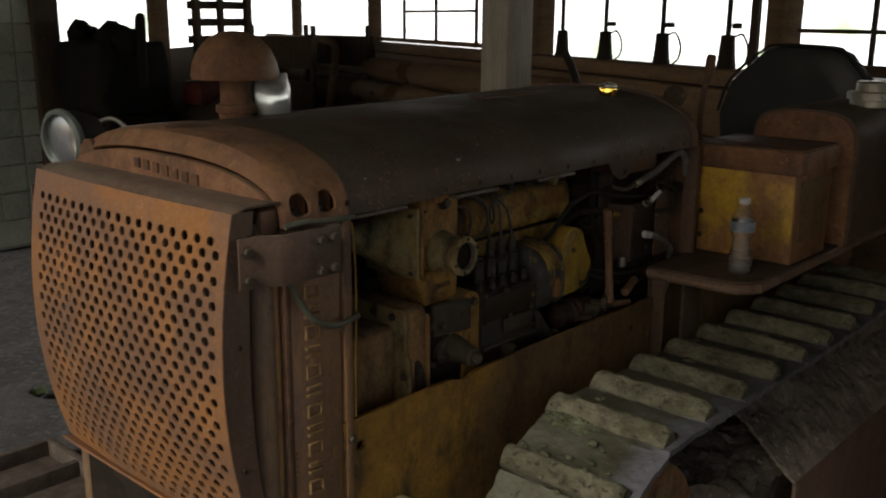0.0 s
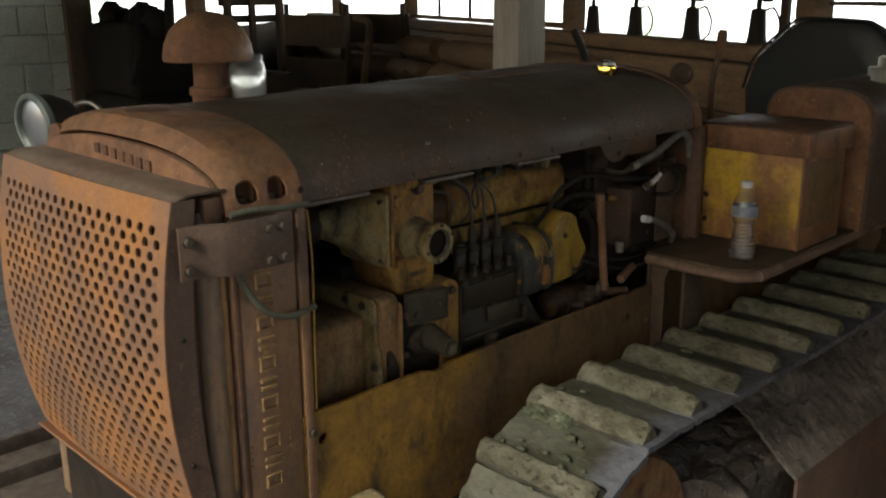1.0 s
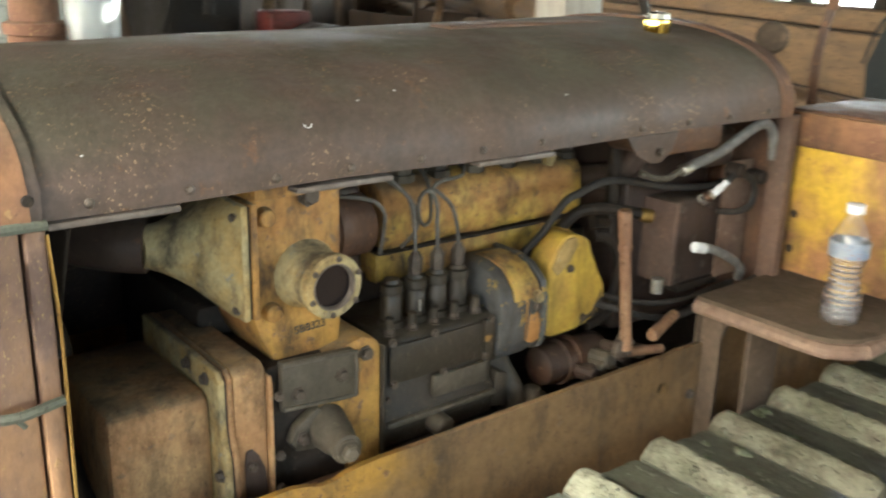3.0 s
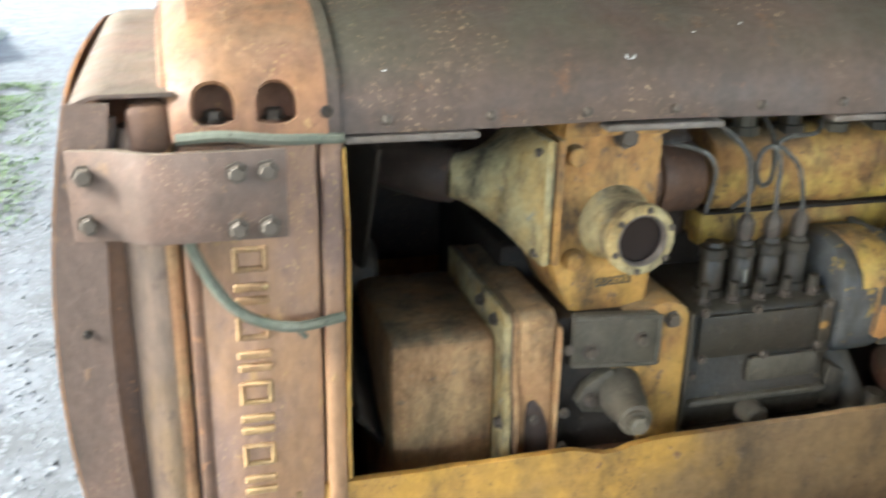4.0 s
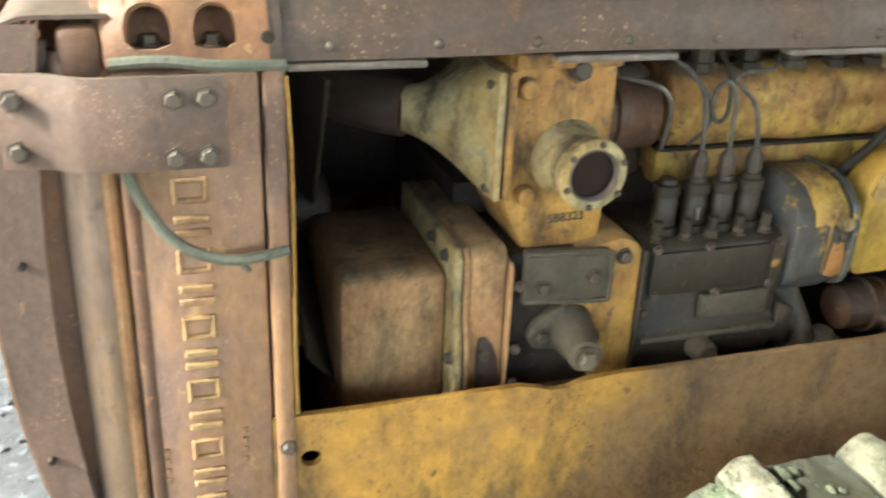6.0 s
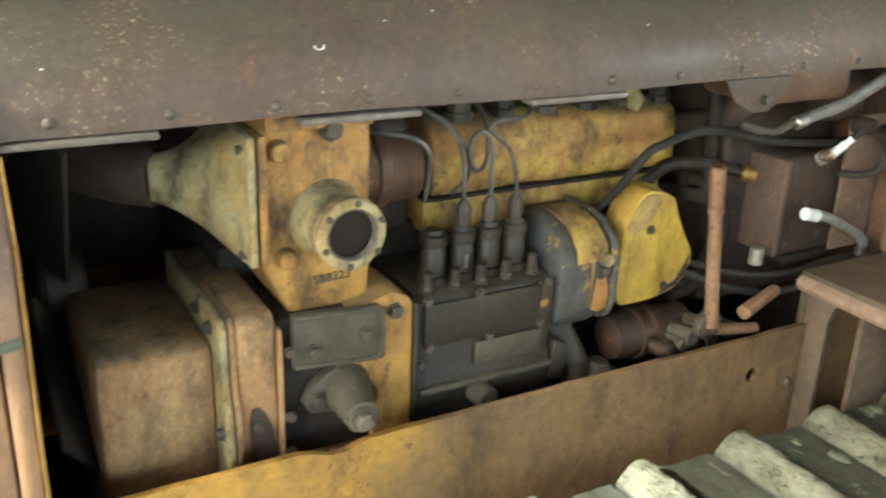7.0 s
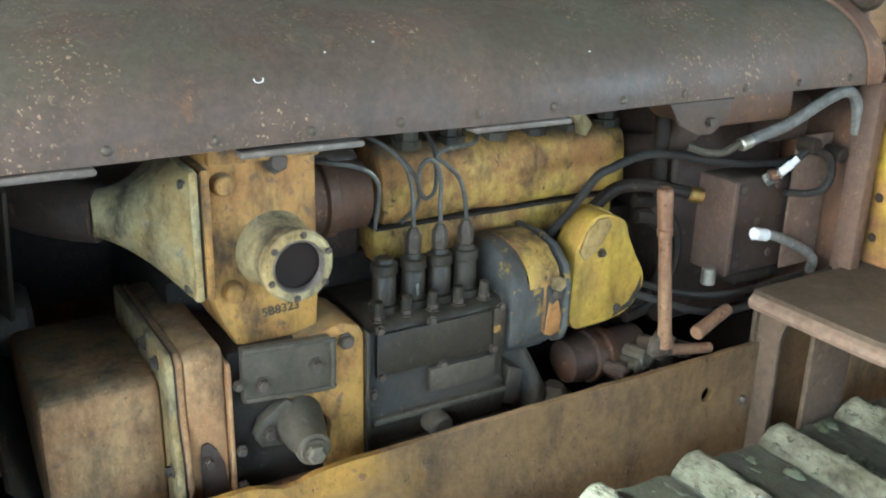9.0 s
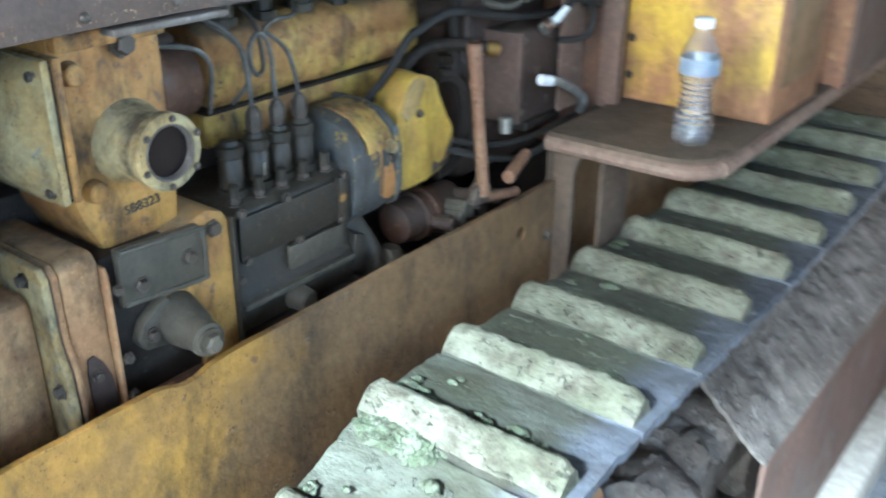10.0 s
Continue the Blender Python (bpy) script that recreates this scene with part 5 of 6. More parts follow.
def build_tracks():
    R, zc, yf, L, count = 0.3825, 0.4175, 1.75, 1.5433, 30
    per = 2 * L + 2 * math.pi * R
    pitch = per / count

    def along(s):
        """Place and turn of the shoe line: top run backwards, round the sprocket, home along the ground, up round the idler."""
        s %= per
        if s < L:
            sag = -0.012 * math.sin(math.pi * s / L)
            return yf + s, zc + R + sag, 0.0
        s -= L
        if s < math.pi * R:
            a = s / R
            return yf + L + R * math.sin(a), zc + R * math.cos(a), -a
        s -= math.pi * R
        if s < L:
            return yf + L - s, zc - R, -math.pi
        a = (s - L) / R
        return yf - R * math.sin(a), zc - R * math.cos(a), -math.pi - a

    def shoe_mesh(x0, x1, outer, seed):
        rng = Vector((seed * 3.1, seed * 1.7, 0))
        b = bmesh.new()

        def top(u, v):
            x, y = x0 + (x1 - x0) * u, pitch * 0.955 * v - 0.022
            q = Vector((x * 18, y * 18, 0)) + rng
            lift = 0.003 * noise.noise(q) + 0.0018 * noise.noise(q * 4)
            edge = 0.004 * noise.noise(Vector((y * 40, 1, seed))) * (abs(u - 0.5) > 0.49)
            return (x + edge, y, lift - 0.008 * max(0.0, v - 0.75) * 4 * 0.4)
        flat(b, top, 0, 1, 0, 1, 40, 22)
        thicken(b, 0.015)
        plate = b
        # grouser bar at the leading edge, rounded and worn
        bar = bmesh.new()
        prof = [(-0.021, -0.006), (-0.02, 0.004), (-0.014, 0.014), (-0.007, 0.024), (0.001, 0.033), (0.008, 0.037), (0.016, 0.037), (0.022, 0.029), (0.026, 0.012), (0.034, -0.002)]
        n = 48
        rings = []
        o0, o1 = (x0, x1 - 0.016) if outer > 0 else (x0 + 0.016, x1)
        for i in range(n + 1):
            t = i / n
            x = o0 + (o1 - o0) * t
            e = min(1.0, min(t, 1 - t) * 16 + 0.25)
            ring = []
            for y, z in prof:
                w = noise.noise(Vector((x * 9, y * 30, z * 30)) + rng) * 0.0016 + noise.noise(Vector((x * 90, y * 80, z * 90)) + rng) * 0.0022
                ring.append(bar.verts.new((x, y + w * 0.6, z * (0.6 + 0.4 * e) + (w if z > 0 else 0))))
            rings.append(ring)
        for r0, r1 in zip(rings, rings[1:]):
            for i in range(len(prof) - 1):
                bar.faces.new((r0[i], r0[i + 1], r1[i + 1], r1[i]))
        bar.faces.new(rings[0][::-1])
        bar.faces.new(rings[-1])
        return plate, bar

    for side in (1, -1):
        x0, x1 = (-1.187, -0.862) if side > 0 else (2 * CX + 0.862, 2 * CX + 1.187)
        tr = tpart("track_frame", box(x0 + 0.09, x1 - 0.09, yf - 0.05, yf + L, 0.24, 0.44, 0.02), M_MUD, "crawler track of steel shoes, mossy and worn")
        protos = []
        for k in range(4):
            pl, bar = shoe_mesh(x0, x1, side, k + 1)
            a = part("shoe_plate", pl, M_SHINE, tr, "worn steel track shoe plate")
            g = part("grouser", bar, M_TRACK, tr, "crusted grouser bar", smooth=50)
            protos.append((a, g))
        rng = random.Random(3 + side)
        phase = 1.872 - yf
        for k in range(count):
            y, z, a = along(phase + pitch * (k - 0.0))
            ym, zm, am = along(phase + pitch * (k + 1))
            ang = math.atan2(zm - z, ym - y)
            m = Matrix.Translation((0, y, z)) @ Matrix.Rotation(ang + math.radians(1.5), 4, "X")
            q = protos[k % 4] if k < 4 else protos[rng.randrange(4)]
            for ob, nm in zip(q, ("shoe_plate", "grouser")):
                if k < 4:
                    ob.matrix_local = m
                else:
                    alike(nm, ob, m)
        # crumbly moss and mud on the near shoes
        if side > 0:
            rg = random.Random(31)
            for k, (s, x, r) in enumerate(((-0.2, -1.13, 0.05), (-0.21, -1.08, 0.035), (-0.17, -1.02, 0.03), (0.05, -1.1, 0.02), (0.24, -1.12, 0.025), (0.235, -1.05, 0.035), (0.41, -1.0, 0.03), (0.43, -1.07, 0.025), (0.06, -0.98, 0.018), (-0.14, -0.95, 0.022), (0.6, -1.1, 0.02))):
                y, z, a = along(phase + s)
                c = bmesh.new()
                bmesh.ops.create_icosphere(c, subdivisions=4, radius=1)
                sd = Vector((k * 5.1, 0, 0))
                for v in c.verts:
                    d = 1 + 0.35 * noise.noise(v.co * 2 + sd) + 0.25 * noise.noise(v.co * 6 + sd) + 0.12 * noise.noise(v.co * 14 + sd)
                    v.co = Vector((v.co.x * r * d, v.co.y * r * 0.75 * d, v.co.z * 0.011 * d * (0.7 + 0.6 * rg.random())))
                o = part("moss_clump", c, M_MOSS, tr, "crumbly grey-green moss", smooth=60)
                o.matrix_local = Matrix.Translation((x, y, z - 0.002)) @ Matrix.Rotation(a, 4, "X")
        # crust and moss crumbs along the bars
        if side > 0:
            b = bmesh.new()
            rg = random.Random(5)
            base = bmesh.new()
            bmesh.ops.create_icosphere(base, subdivisions=2, radius=1)
            bv = [v.co.copy() for v in base.verts]
            bf = [[v.index for v in f.verts] for f in base.faces]
            base.free()
            for k in range(420):
                j = rg.randrange(-3, 8)
                lush = j in (-1, 1, 2) or rg.random() < 0.35
                if not lush:
                    continue
                y, z, a = along(phase + pitch * j + (0.03 + 0.03 * rg.random() if rg.random() < 0.75 else 0.16 * rg.random()))
                x = x0 + 0.02 + (x1 - x0 - 0.06) * (0.5 + 0.5 * math.sin(j * 2.1 + 3 * rg.random() ** 2)) * (0.6 + 0.4 * rg.random())
                r = 0.0035 + 0.008 * rg.random() ** 2
                sd = Vector((k * 3.3, 0, 0))
                m = Matrix.Translation((x, y, z + 0.002)) @ Matrix.Rotation(a, 4, "X")
                vs = [b.verts.new(m @ (Vector((c.x * 1.5, c.y, c.z * 0.8)) * r * (1 + 0.4 * noise.noise(c * 2 + sd)))) for c in bv]
                for f in bf:
                    b.faces.new([vs[i] for i in f])
            cr = part("moss_crust", b, M_MOSS, tr, "crumbs of moss and dry earth", smooth=50)
            tagged(cr, kind="stuff")
        # chain links under the shoes
        xm = (x0 + x1) / 2
        for dx in (-0.06, 0.06):
            link = None
            for k in range(count):
                y, z, a = along(phase + pitch * (k + 0.5))
                m = Matrix.Translation((xm + dx, y, z)) @ Matrix.Rotation(a, 4, "X")
                if link is None:
                    link = part("chain_link", box(-0.014, 0.014, -0.095, 0.095, -0.075, -0.018, 0.012), M_MUD, tr)
                    link.matrix_local = m
                else:
                    alike("chain_link", link, m)
        # idler, sprocket, rollers
        for y, nm in ((yf, "idler_wheel"), (yf + L, "drive_sprocket")):
            b = lathe((xm - 0.045, y, zc), (1, 0, 0), [(0, 0.06), (0, 0.2), (-0.01, 0.22), (-0.01, 0.27), (0.02, 0.285), (0.07, 0.285), (0.1, 0.27), (0.1, 0.22), (0.09, 0.2), (0.09, 0.06)], 40)
            w = part(nm, b, M_TAN if nm == "idler_wheel" else M_MUD, tr, "tan muddy steel wheel")
            lathe_hub = lathe((xm - 0.08, y, zc), (1, 0, 0), [(0, 0.05), (0.02, 0.07), (0.14, 0.07), (0.17, 0.05), (0.19, 0.04)], 20)
            part("hub", lathe_hub, M_MUD, tr)
        for k in range(4):
            y = yf + 0.42 + 0.26 * k
            part("track_roller", lathe((xm - 0.08, y, 0.19), (1, 0, 0), [(0, 0.06), (0.02, 0.085), (0.05, 0.085), (0.06, 0.07), (0.1, 0.07), (0.11, 0.085), (0.14, 0.085), (0.16, 0.06)], 20), M_MUD, tr)
        # recoil spring cover and yoke by the idler
        part("yoke_arm", box(xm + side * 0.075 - 0.02, xm + side * 0.075 + 0.02, yf - 0.02, yf + 0.6, zc - 0.06, zc + 0.06, 0.02, 3), M_MUD, tr)
        part("carrier_roller", lathe((xm - 0.07, 2.55, 0.63), (1, 0, 0), [(0, 0.04), (0.02, 0.06), (0.05, 0.06), (0.06, 0.05), (0.09, 0.05), (0.1, 0.06), (0.13, 0.06), (0.15, 0.04)], 20), M_MUD, tr)
        # sloping sheet over the recoil spring, caked with mud and leaves
        b = bmesh.new()

        def gd(u, v):
            x = xm + side * (0.2045 - 0.26 * v)
            z = 0.497 + 0.165 * (1 - (1 - v) ** 1.6)
            yy = 2.29 + (3.4 - 2.29) * u
            d = Vector((x * 9, yy * 9, side))
            crumb = 0.01 * noise.noise(d) + 0.008 * noise.noise(d * 3) + 0.009 * noise.noise(d * 8)
            return (x, yy + 0.012 * noise.noise(d * 2) * (u < 0.01), z + crumb * min(1.0, 0.25 + v * 3))
        flat(b, gd, 0, 1, 0, 1, 110, 44)
        part("spring_cover", thicken(b, 0.008), M_MUD, tr, "sloping sheet cover caked with dry mud and leaves")
        b = rough_up(box(*sorted((xm + side * 0.19, xm + side * 0.2)), 2.31, 3.4, 0.1, 0.5, 0.003), 0.002)
        part("frame_skirt", b, M_SHEET, tr)
        b = bmesh.new()

        def dirt(u, v):
            x, y = xm + side * (-0.1 + 0.22 * v), yf + 0.3 + 1.2 * u
            d = Vector((x * 14, y * 14, side))
            return (x, y, 0.45 + 0.04 * noise.noise(d) + 0.02 * noise.noise(d * 3))
        flat(b, dirt, 0, 1, 0, 1, 90, 24)
        part("packed_dirt", thicken(b, 0.06), M_MUD, tr, "dry clods packed on the track frame")


build_tracks()


def build_rear():
    # fender with rolled front lip
    for sgn in (1, -1):
        def X(x):
            return x if sgn > 0 else 2 * CX - x
        out = [(X(-1.282), 2.272), (X(-1.06), 2.272), (X(-1.02), 2.285), (X(-0.992), 2.32), (X(-0.982), 2.37), (X(-0.982), 3.7), (X(-1.282), 3.7)]
        if sgn < 0:
            out = out[::-1]
        fe = tpart("fender", prism(out, "z", 0.992, 1.008, 0.003), M_FENDER, "dusty brown flat steel fender with a rolled edge")
        lip = hose([(X(-1.282), 2.278, 0.986), (X(-1.06), 2.278, 0.986), (X(-1.018), 2.292, 0.986), (X(-0.99), 2.33, 0.986), (X(-0.985), 2.4, 0.987), (X(-0.985), 3.0, 0.99), (X(-0.985), 3.7, 0.99)], 0.0145, 10)
        part("rolled_lip", lip, M_LIP, fe)
        part("fender_leg", box(*sorted((X(-1.282), X(-1.235))), 2.292, 2.304, 0.6, 0.985, 0.004), M_FENDER, fe)
        part("fender_leg", box(*sorted((X(-1.288), X(-1.278))), 2.285, 2.345, 0.6, 0.985, 0.003), M_FENDER, fe)
        g = prism([(X(-1.235), 0.985), (X(-1.235), 0.93), (X(-1.225), 0.96), (X(-1.19), 0.98), (X(-1.15), 0.985)], "y", 2.292, 2.304, 0)
        part("gusset", g, M_FENDER, fe)
        part("fender_leg", box(*sorted((X(-1.2), X(-1.19))), 2.32, 2.42, 0.6, 0.985, 0.003), M_FENDER, fe)
        part("inner_skirt", box(*sorted((X(-1.285), X(-1.275))), 2.35, 3.7, 0.55, 0.99, 0.003), M_PLATE, fe)
    # tool box on the fender
    tb = tpart("tool_box", box(-1.285, -0.985, 2.532, 2.785, 1.0095, 1.262, 0.006), M_RUST, "orange rusty tool box with faded yellow front")
    part("yellow_front", box(-1.28, -0.99, 2.527, 2.533, 1.015, 1.262, 0.002), M_TOOL, tb, "faded bright yellow front panel")
    part("yellow_side", box(-0.987, -0.982, 2.56, 2.74, 1.07, 1.245, 0.002), M_PLATE, tb)
    lid = part("lid", box(-1.298, -0.974, 2.522, 2.8, 1.262, 1.328, 0.006), M_RUST, tb, "dark-topped rusty lid")
    part("lid_top", box(-1.295, -0.977, 2.525, 2.797, 1.328, 1.333, 0.002), M_RUSTDARK, tb)
    # holes in the front drawn as black discs for their dark inside
    for x in (-1.272,):
        for z in (1.13, 1.06):
            part("rust_hole", rod((x + 0.01, 2.5305, z), (x + 0.01, 2.526, z), 0.009, 0.009, 9), M_BLACK, tb)
    # fuel tank with rounded shoulders
    sect = []
    for k in range(25):
        a = math.pi * k / 24
        c, s = math.cos(a), math.sin(a)
        sect.append((-1.124 + 0.166 * math.copysign(abs(c) ** 0.62, c), 1.3 + 0.115 * abs(s) ** 0.62))
    sect = [(-0.958, 1.01)] + sect + [(-1.29, 1.01)]
    tk = tpart("fuel_tank", prism(sect, "y", 2.9, 3.68, 0.006), M_HOOD, "brown fuel tank with rounded shoulders and orange end")
    part("tank_end", prism([(-1.124 + (x + 1.124) * 0.94, z - 0.008) for x, z in sect], "y", 2.893, 2.901, 0.003), M_RUST, tk)
    part("filler_cap", lathe((-1.03, 3.22, 1.408), (0, 0, 1), [(0, 0.075), (0.02, 0.075), (0.022, 0.085), (0.045, 0.085), (0.047, 0.06), (0.075, 0.058), (0.08, 0.05)], 28), M_CHROME, tk, "dull silver filler cap")
    # seat back: padded octagonal cushion
    poly = [(-1.93, 1.05), (-1.95, 1.28), (-1.9, 1.42), (-1.76, 1.55), (-1.69, 1.575), (-1.46, 1.57), (-1.4, 1.545), (-1.3, 1.43), (-1.27, 1.3), (-1.27, 1.05)]
    seat = tpart("seat_back", prism(poly, "y", 3.98, 4.1, 0.04), M_VINYL, "black vinyl padded operator seat")
    part("piping", hose([(x, 3.99, z) for x, z in poly[1:9]], 0.006, 8), M_VINYL, seat)
    tpart("seat_cushion", box(-1.98, -1.3, 3.5, 3.97, 1.0, 1.12, 0.04, 3), M_VINYL, "black vinyl seat cushion")
    # levers
    lv = tpart("steering_lever", hose([(-1.45, 2.9, 0.95), (-1.46, 2.88, 1.2), (-1.455, 2.86, 1.4), (-1.44, 2.87, 1.52)], 0.01, 10), M_RUSTDARK, "rusty steering clutch lever")
    part("grip", lathe((-1.441, 2.868, 1.5), (0.07, 0.05, 1), [(0, 0.012), (0.02, 0.016), (0.06, 0.016), (0.07, 0.01)], 14), M_RUSTDARK, lv)
    lv = tpart("throttle_lever", hose([(-1.9, 2.9, 1.2), (-1.93, 2.84, 1.45), (-1.96, 2.8, 1.56)], 0.014, 10), M_BLACK, "black control lever")


build_rear()


def build_front_bits():
    # headlight on the far side, looking forward
    hl = tpart("headlight", lathe((-2.085, 1.025, 1.402), (0.15, -1, -0.06), [(-0.0738, 0.0164), (-0.0574, 0.0451), (-0.0164, 0.0640), (0.0246, 0.0672), (0.0262, 0.0607), (0.0164, 0.0574)], 28, None, False), M_BLACK, "round black headlight with a zinc rim and ribbed lens")
    part("rim", lathe((-2.085, 1.025, 1.402), (0.15, -1, -0.06), [(0.0148, 0.0689), (0.0213, 0.0730), (0.0312, 0.0722), (0.0377, 0.0656), (0.0361, 0.0607), (0.0246, 0.0599)], 32, None, False), M_ZINC, hl)
    part("reflector", lathe((-2.085, 1.025, 1.402), (0.15, -1, -0.06), [(-0.0328, 0.0098), (-0.0246, 0.0246), (-0.0041, 0.0451), (0.0197, 0.0599)], 28, None, False), M_CHROME, hl)
    b = lathe((-2.085, 1.025, 1.402), (0.15, -1, -0.06), [(0.0246, 0.0603), (0.0295, 0.0492), (0.0336, 0.0246), (0.0344, 0.0016)], 28, None, False)
    lens = part("lens", b, M_LENS, hl, "ribbed clear lens")
    lens.visible_shadow = False
    part("lamp_wire", hose([(-2.13, 1.07, 1.41), (-2.1, 1.13, 1.44), (-2.06, 1.16, 1.4), (-2.04, 1.17, 1.33)], 0.006, 8), M_CHROME, hl)
    part("lamp_bracket", box(-2.13, -2.11, 1.0, 1.03, 1.2, 1.34, 0.004), M_RUSTDARK, hl)
    part("lamp_arm", box(-2.13, -1.98, 1.0, 1.03, 1.2, 1.22, 0.004), M_RUSTDARK, hl)
    # air precleaner: mushroom cap on a stack
    c = (-1.845, 1.312)
    st = tpart("intake_pipe", lathe((*c, 1.41), (0, 0, 1), [(0, 0.04), (0.01, 0.042), (0.05, 0.042), (0.052, 0.048), (0.068, 0.048), (0.072, 0.037), (0.13, 0.036), (0.135, 0.035)], 26), M_RUST, "rusty air intake stack with mushroom cap")
    part("mushroom_cap", lathe((*c, 1.545), (0, 0, 1), [(0.0, 0.096), (-0.006, 0.1), (0.0, 0.102), (0.03, 0.097), (0.06, 0.083), (0.085, 0.06), (0.098, 0.033), (0.102, 0.004)], 32), M_RUST, st, "domed rusty cap")
    # wires round the radiator column
    tpart("loose_wire", hose([(-1.262, 0.985, 1.327), (-1.256, 1.03, 1.33), (-1.254, 1.08, 1.325), (-1.262, 1.145, 1.322)], 0.0058, 8), M_WIRE, "green-grey insulated wire")
    w = tpart("loose_wire", hose([(-1.262, 0.985, 1.24), (-1.255, 0.995, 1.21), (-1.248, 1.02, 1.165), (-1.245, 1.05, 1.14), (-1.246, 1.09, 1.128), (-1.25, 1.142, 1.133)], 0.006, 8), M_WIRE, "green-grey insulated wire, frayed at its end")
    part("frayed_end", hose([(-1.246, 1.085, 1.13), (-1.245, 1.095, 1.122), (-1.246, 1.1, 1.115)], 0.003, 6), M_WIRE, w)
    tpart("hanging_wire", hose([(-1.268, 1.146, 1.31), (-1.263, 1.149, 1.2), (-1.266, 1.148, 1.0), (-1.268, 1.149, 0.92)], 0.0022, 6), M_BRASS)


build_front_bits()


# ---- loose things ----
def build_bottle():
    bt = thing("water_bottle", "clear plastic water bottle with a printed label standing on the fender", "bottle", at=(-1.06, 2.372, 1.0085))
    prof = [(0, 0.026), (0.004, 0.031), (0.03, 0.0325), (0.05, 0.031), (0.07, 0.026), (0.088, 0.0235), (0.1, 0.025), (0.115, 0.0315), (0.14, 0.032), (0.155, 0.029), (0.175, 0.019), (0.185, 0.0135), (0.192, 0.0125)]
    full = []
    for (h0, r0), (h1, r1) in zip(prof, prof[1:]):
        for k in range(9):
            h, r = h0 + (h1 - h0) * k / 9, r0 + (r1 - r0) * k / 9
            full.append((h, r + (0.0017 * math.sin(h * 620) if 0.01 < h < 0.11 else 0)))
    full.append(prof[-1])
    inner = [(h + 0.0008, r - 0.0008) for h, r in full]
    body = part("bottle_body", lathe((0, 0, 0), (0, 0, 1), full + inner[::-1], 28, None, False), M_PET, bt, smooth=80)
    part("label", lathe((0, 0, 0), (0, 0, 1), [(0.118, 0.0326), (0.12, 0.0331), (0.143, 0.0328), (0.145, 0.0322)], 28, None, False), M_LABEL, bt, "white and blue printed label")
    part("cap", lathe((0, 0, 0.192), (0, 0, 1), [(0, 0.0145), (0.002, 0.0152), (0.014, 0.015), (0.016, 0.012)], 20), M_WHITE, bt, "white screw cap")


build_bottle()


def build_jar():
    jr = thing("glass_jar", "upturned clear glass jar standing on the hood", "jar", at=(-1.802, 1.385, 1.4425))
    out = [(0.0, 0.036), (0.004, 0.041), (0.07, 0.0425), (0.085, 0.038), (0.09, 0.035), (0.105, 0.035), (0.107, 0.033)]
    inn = [(0.107, 0.031), (0.09, 0.032), (0.08, 0.036), (0.068, 0.0395), (0.007, 0.038), (0.005, 0.001)]
    part("jar_body", lathe((0, 0, 0), (0, 0, 1), [(0.0, 0.001)] + out + inn, 28, None, False), M_JAR, jr, smooth=60)
    am = thing("amber_bowl", "small amber glass sediment bowl on the hood", "glass bowl", at=(-1.47, 2.32, 1.457))
    part("bowl", lathe((0, 0, 0), (0, 0, 1), [(0, 0.016), (0.01, 0.024), (0.03, 0.026), (0.034, 0.02)], 20), M_AMBER, am)
    part("ring", lathe((0, 0, 0.033), (0, 0, 1), [(0, 0.022), (0.008, 0.022), (0.012, 0.012)], 18), M_CHROME, am)


build_jar()


def lumber(name, label, p, q, r, mat, seed, flat_=1.0):
    p, q = Vector(p), Vector(q)
    d = q - p
    n = 12
    prof = [(d.length * k / n, r * (1 + 0.12 * noise.noise(Vector((k * 0.7, seed, 0))))) for k in range(n + 1)]
    b = lathe((0, 0, 0), (0, 0, 1), prof, 14)
    for v in b.verts:
        v.co.y *= flat_
        v.co += 0.02 * noise.noise_vector(v.co * 6 + Vector((seed, 0, 0)))
    b.transform(Matrix.Translation(p) @ frame_of(d))
    me = bpy.data.meshes.new(name)
    b.to_mesh(me)
    b.free()
    finish(me, 50)
    me.materials.append(mat)
    return tagged(new(name, me), label, "log", "logs stacked along the back wall")


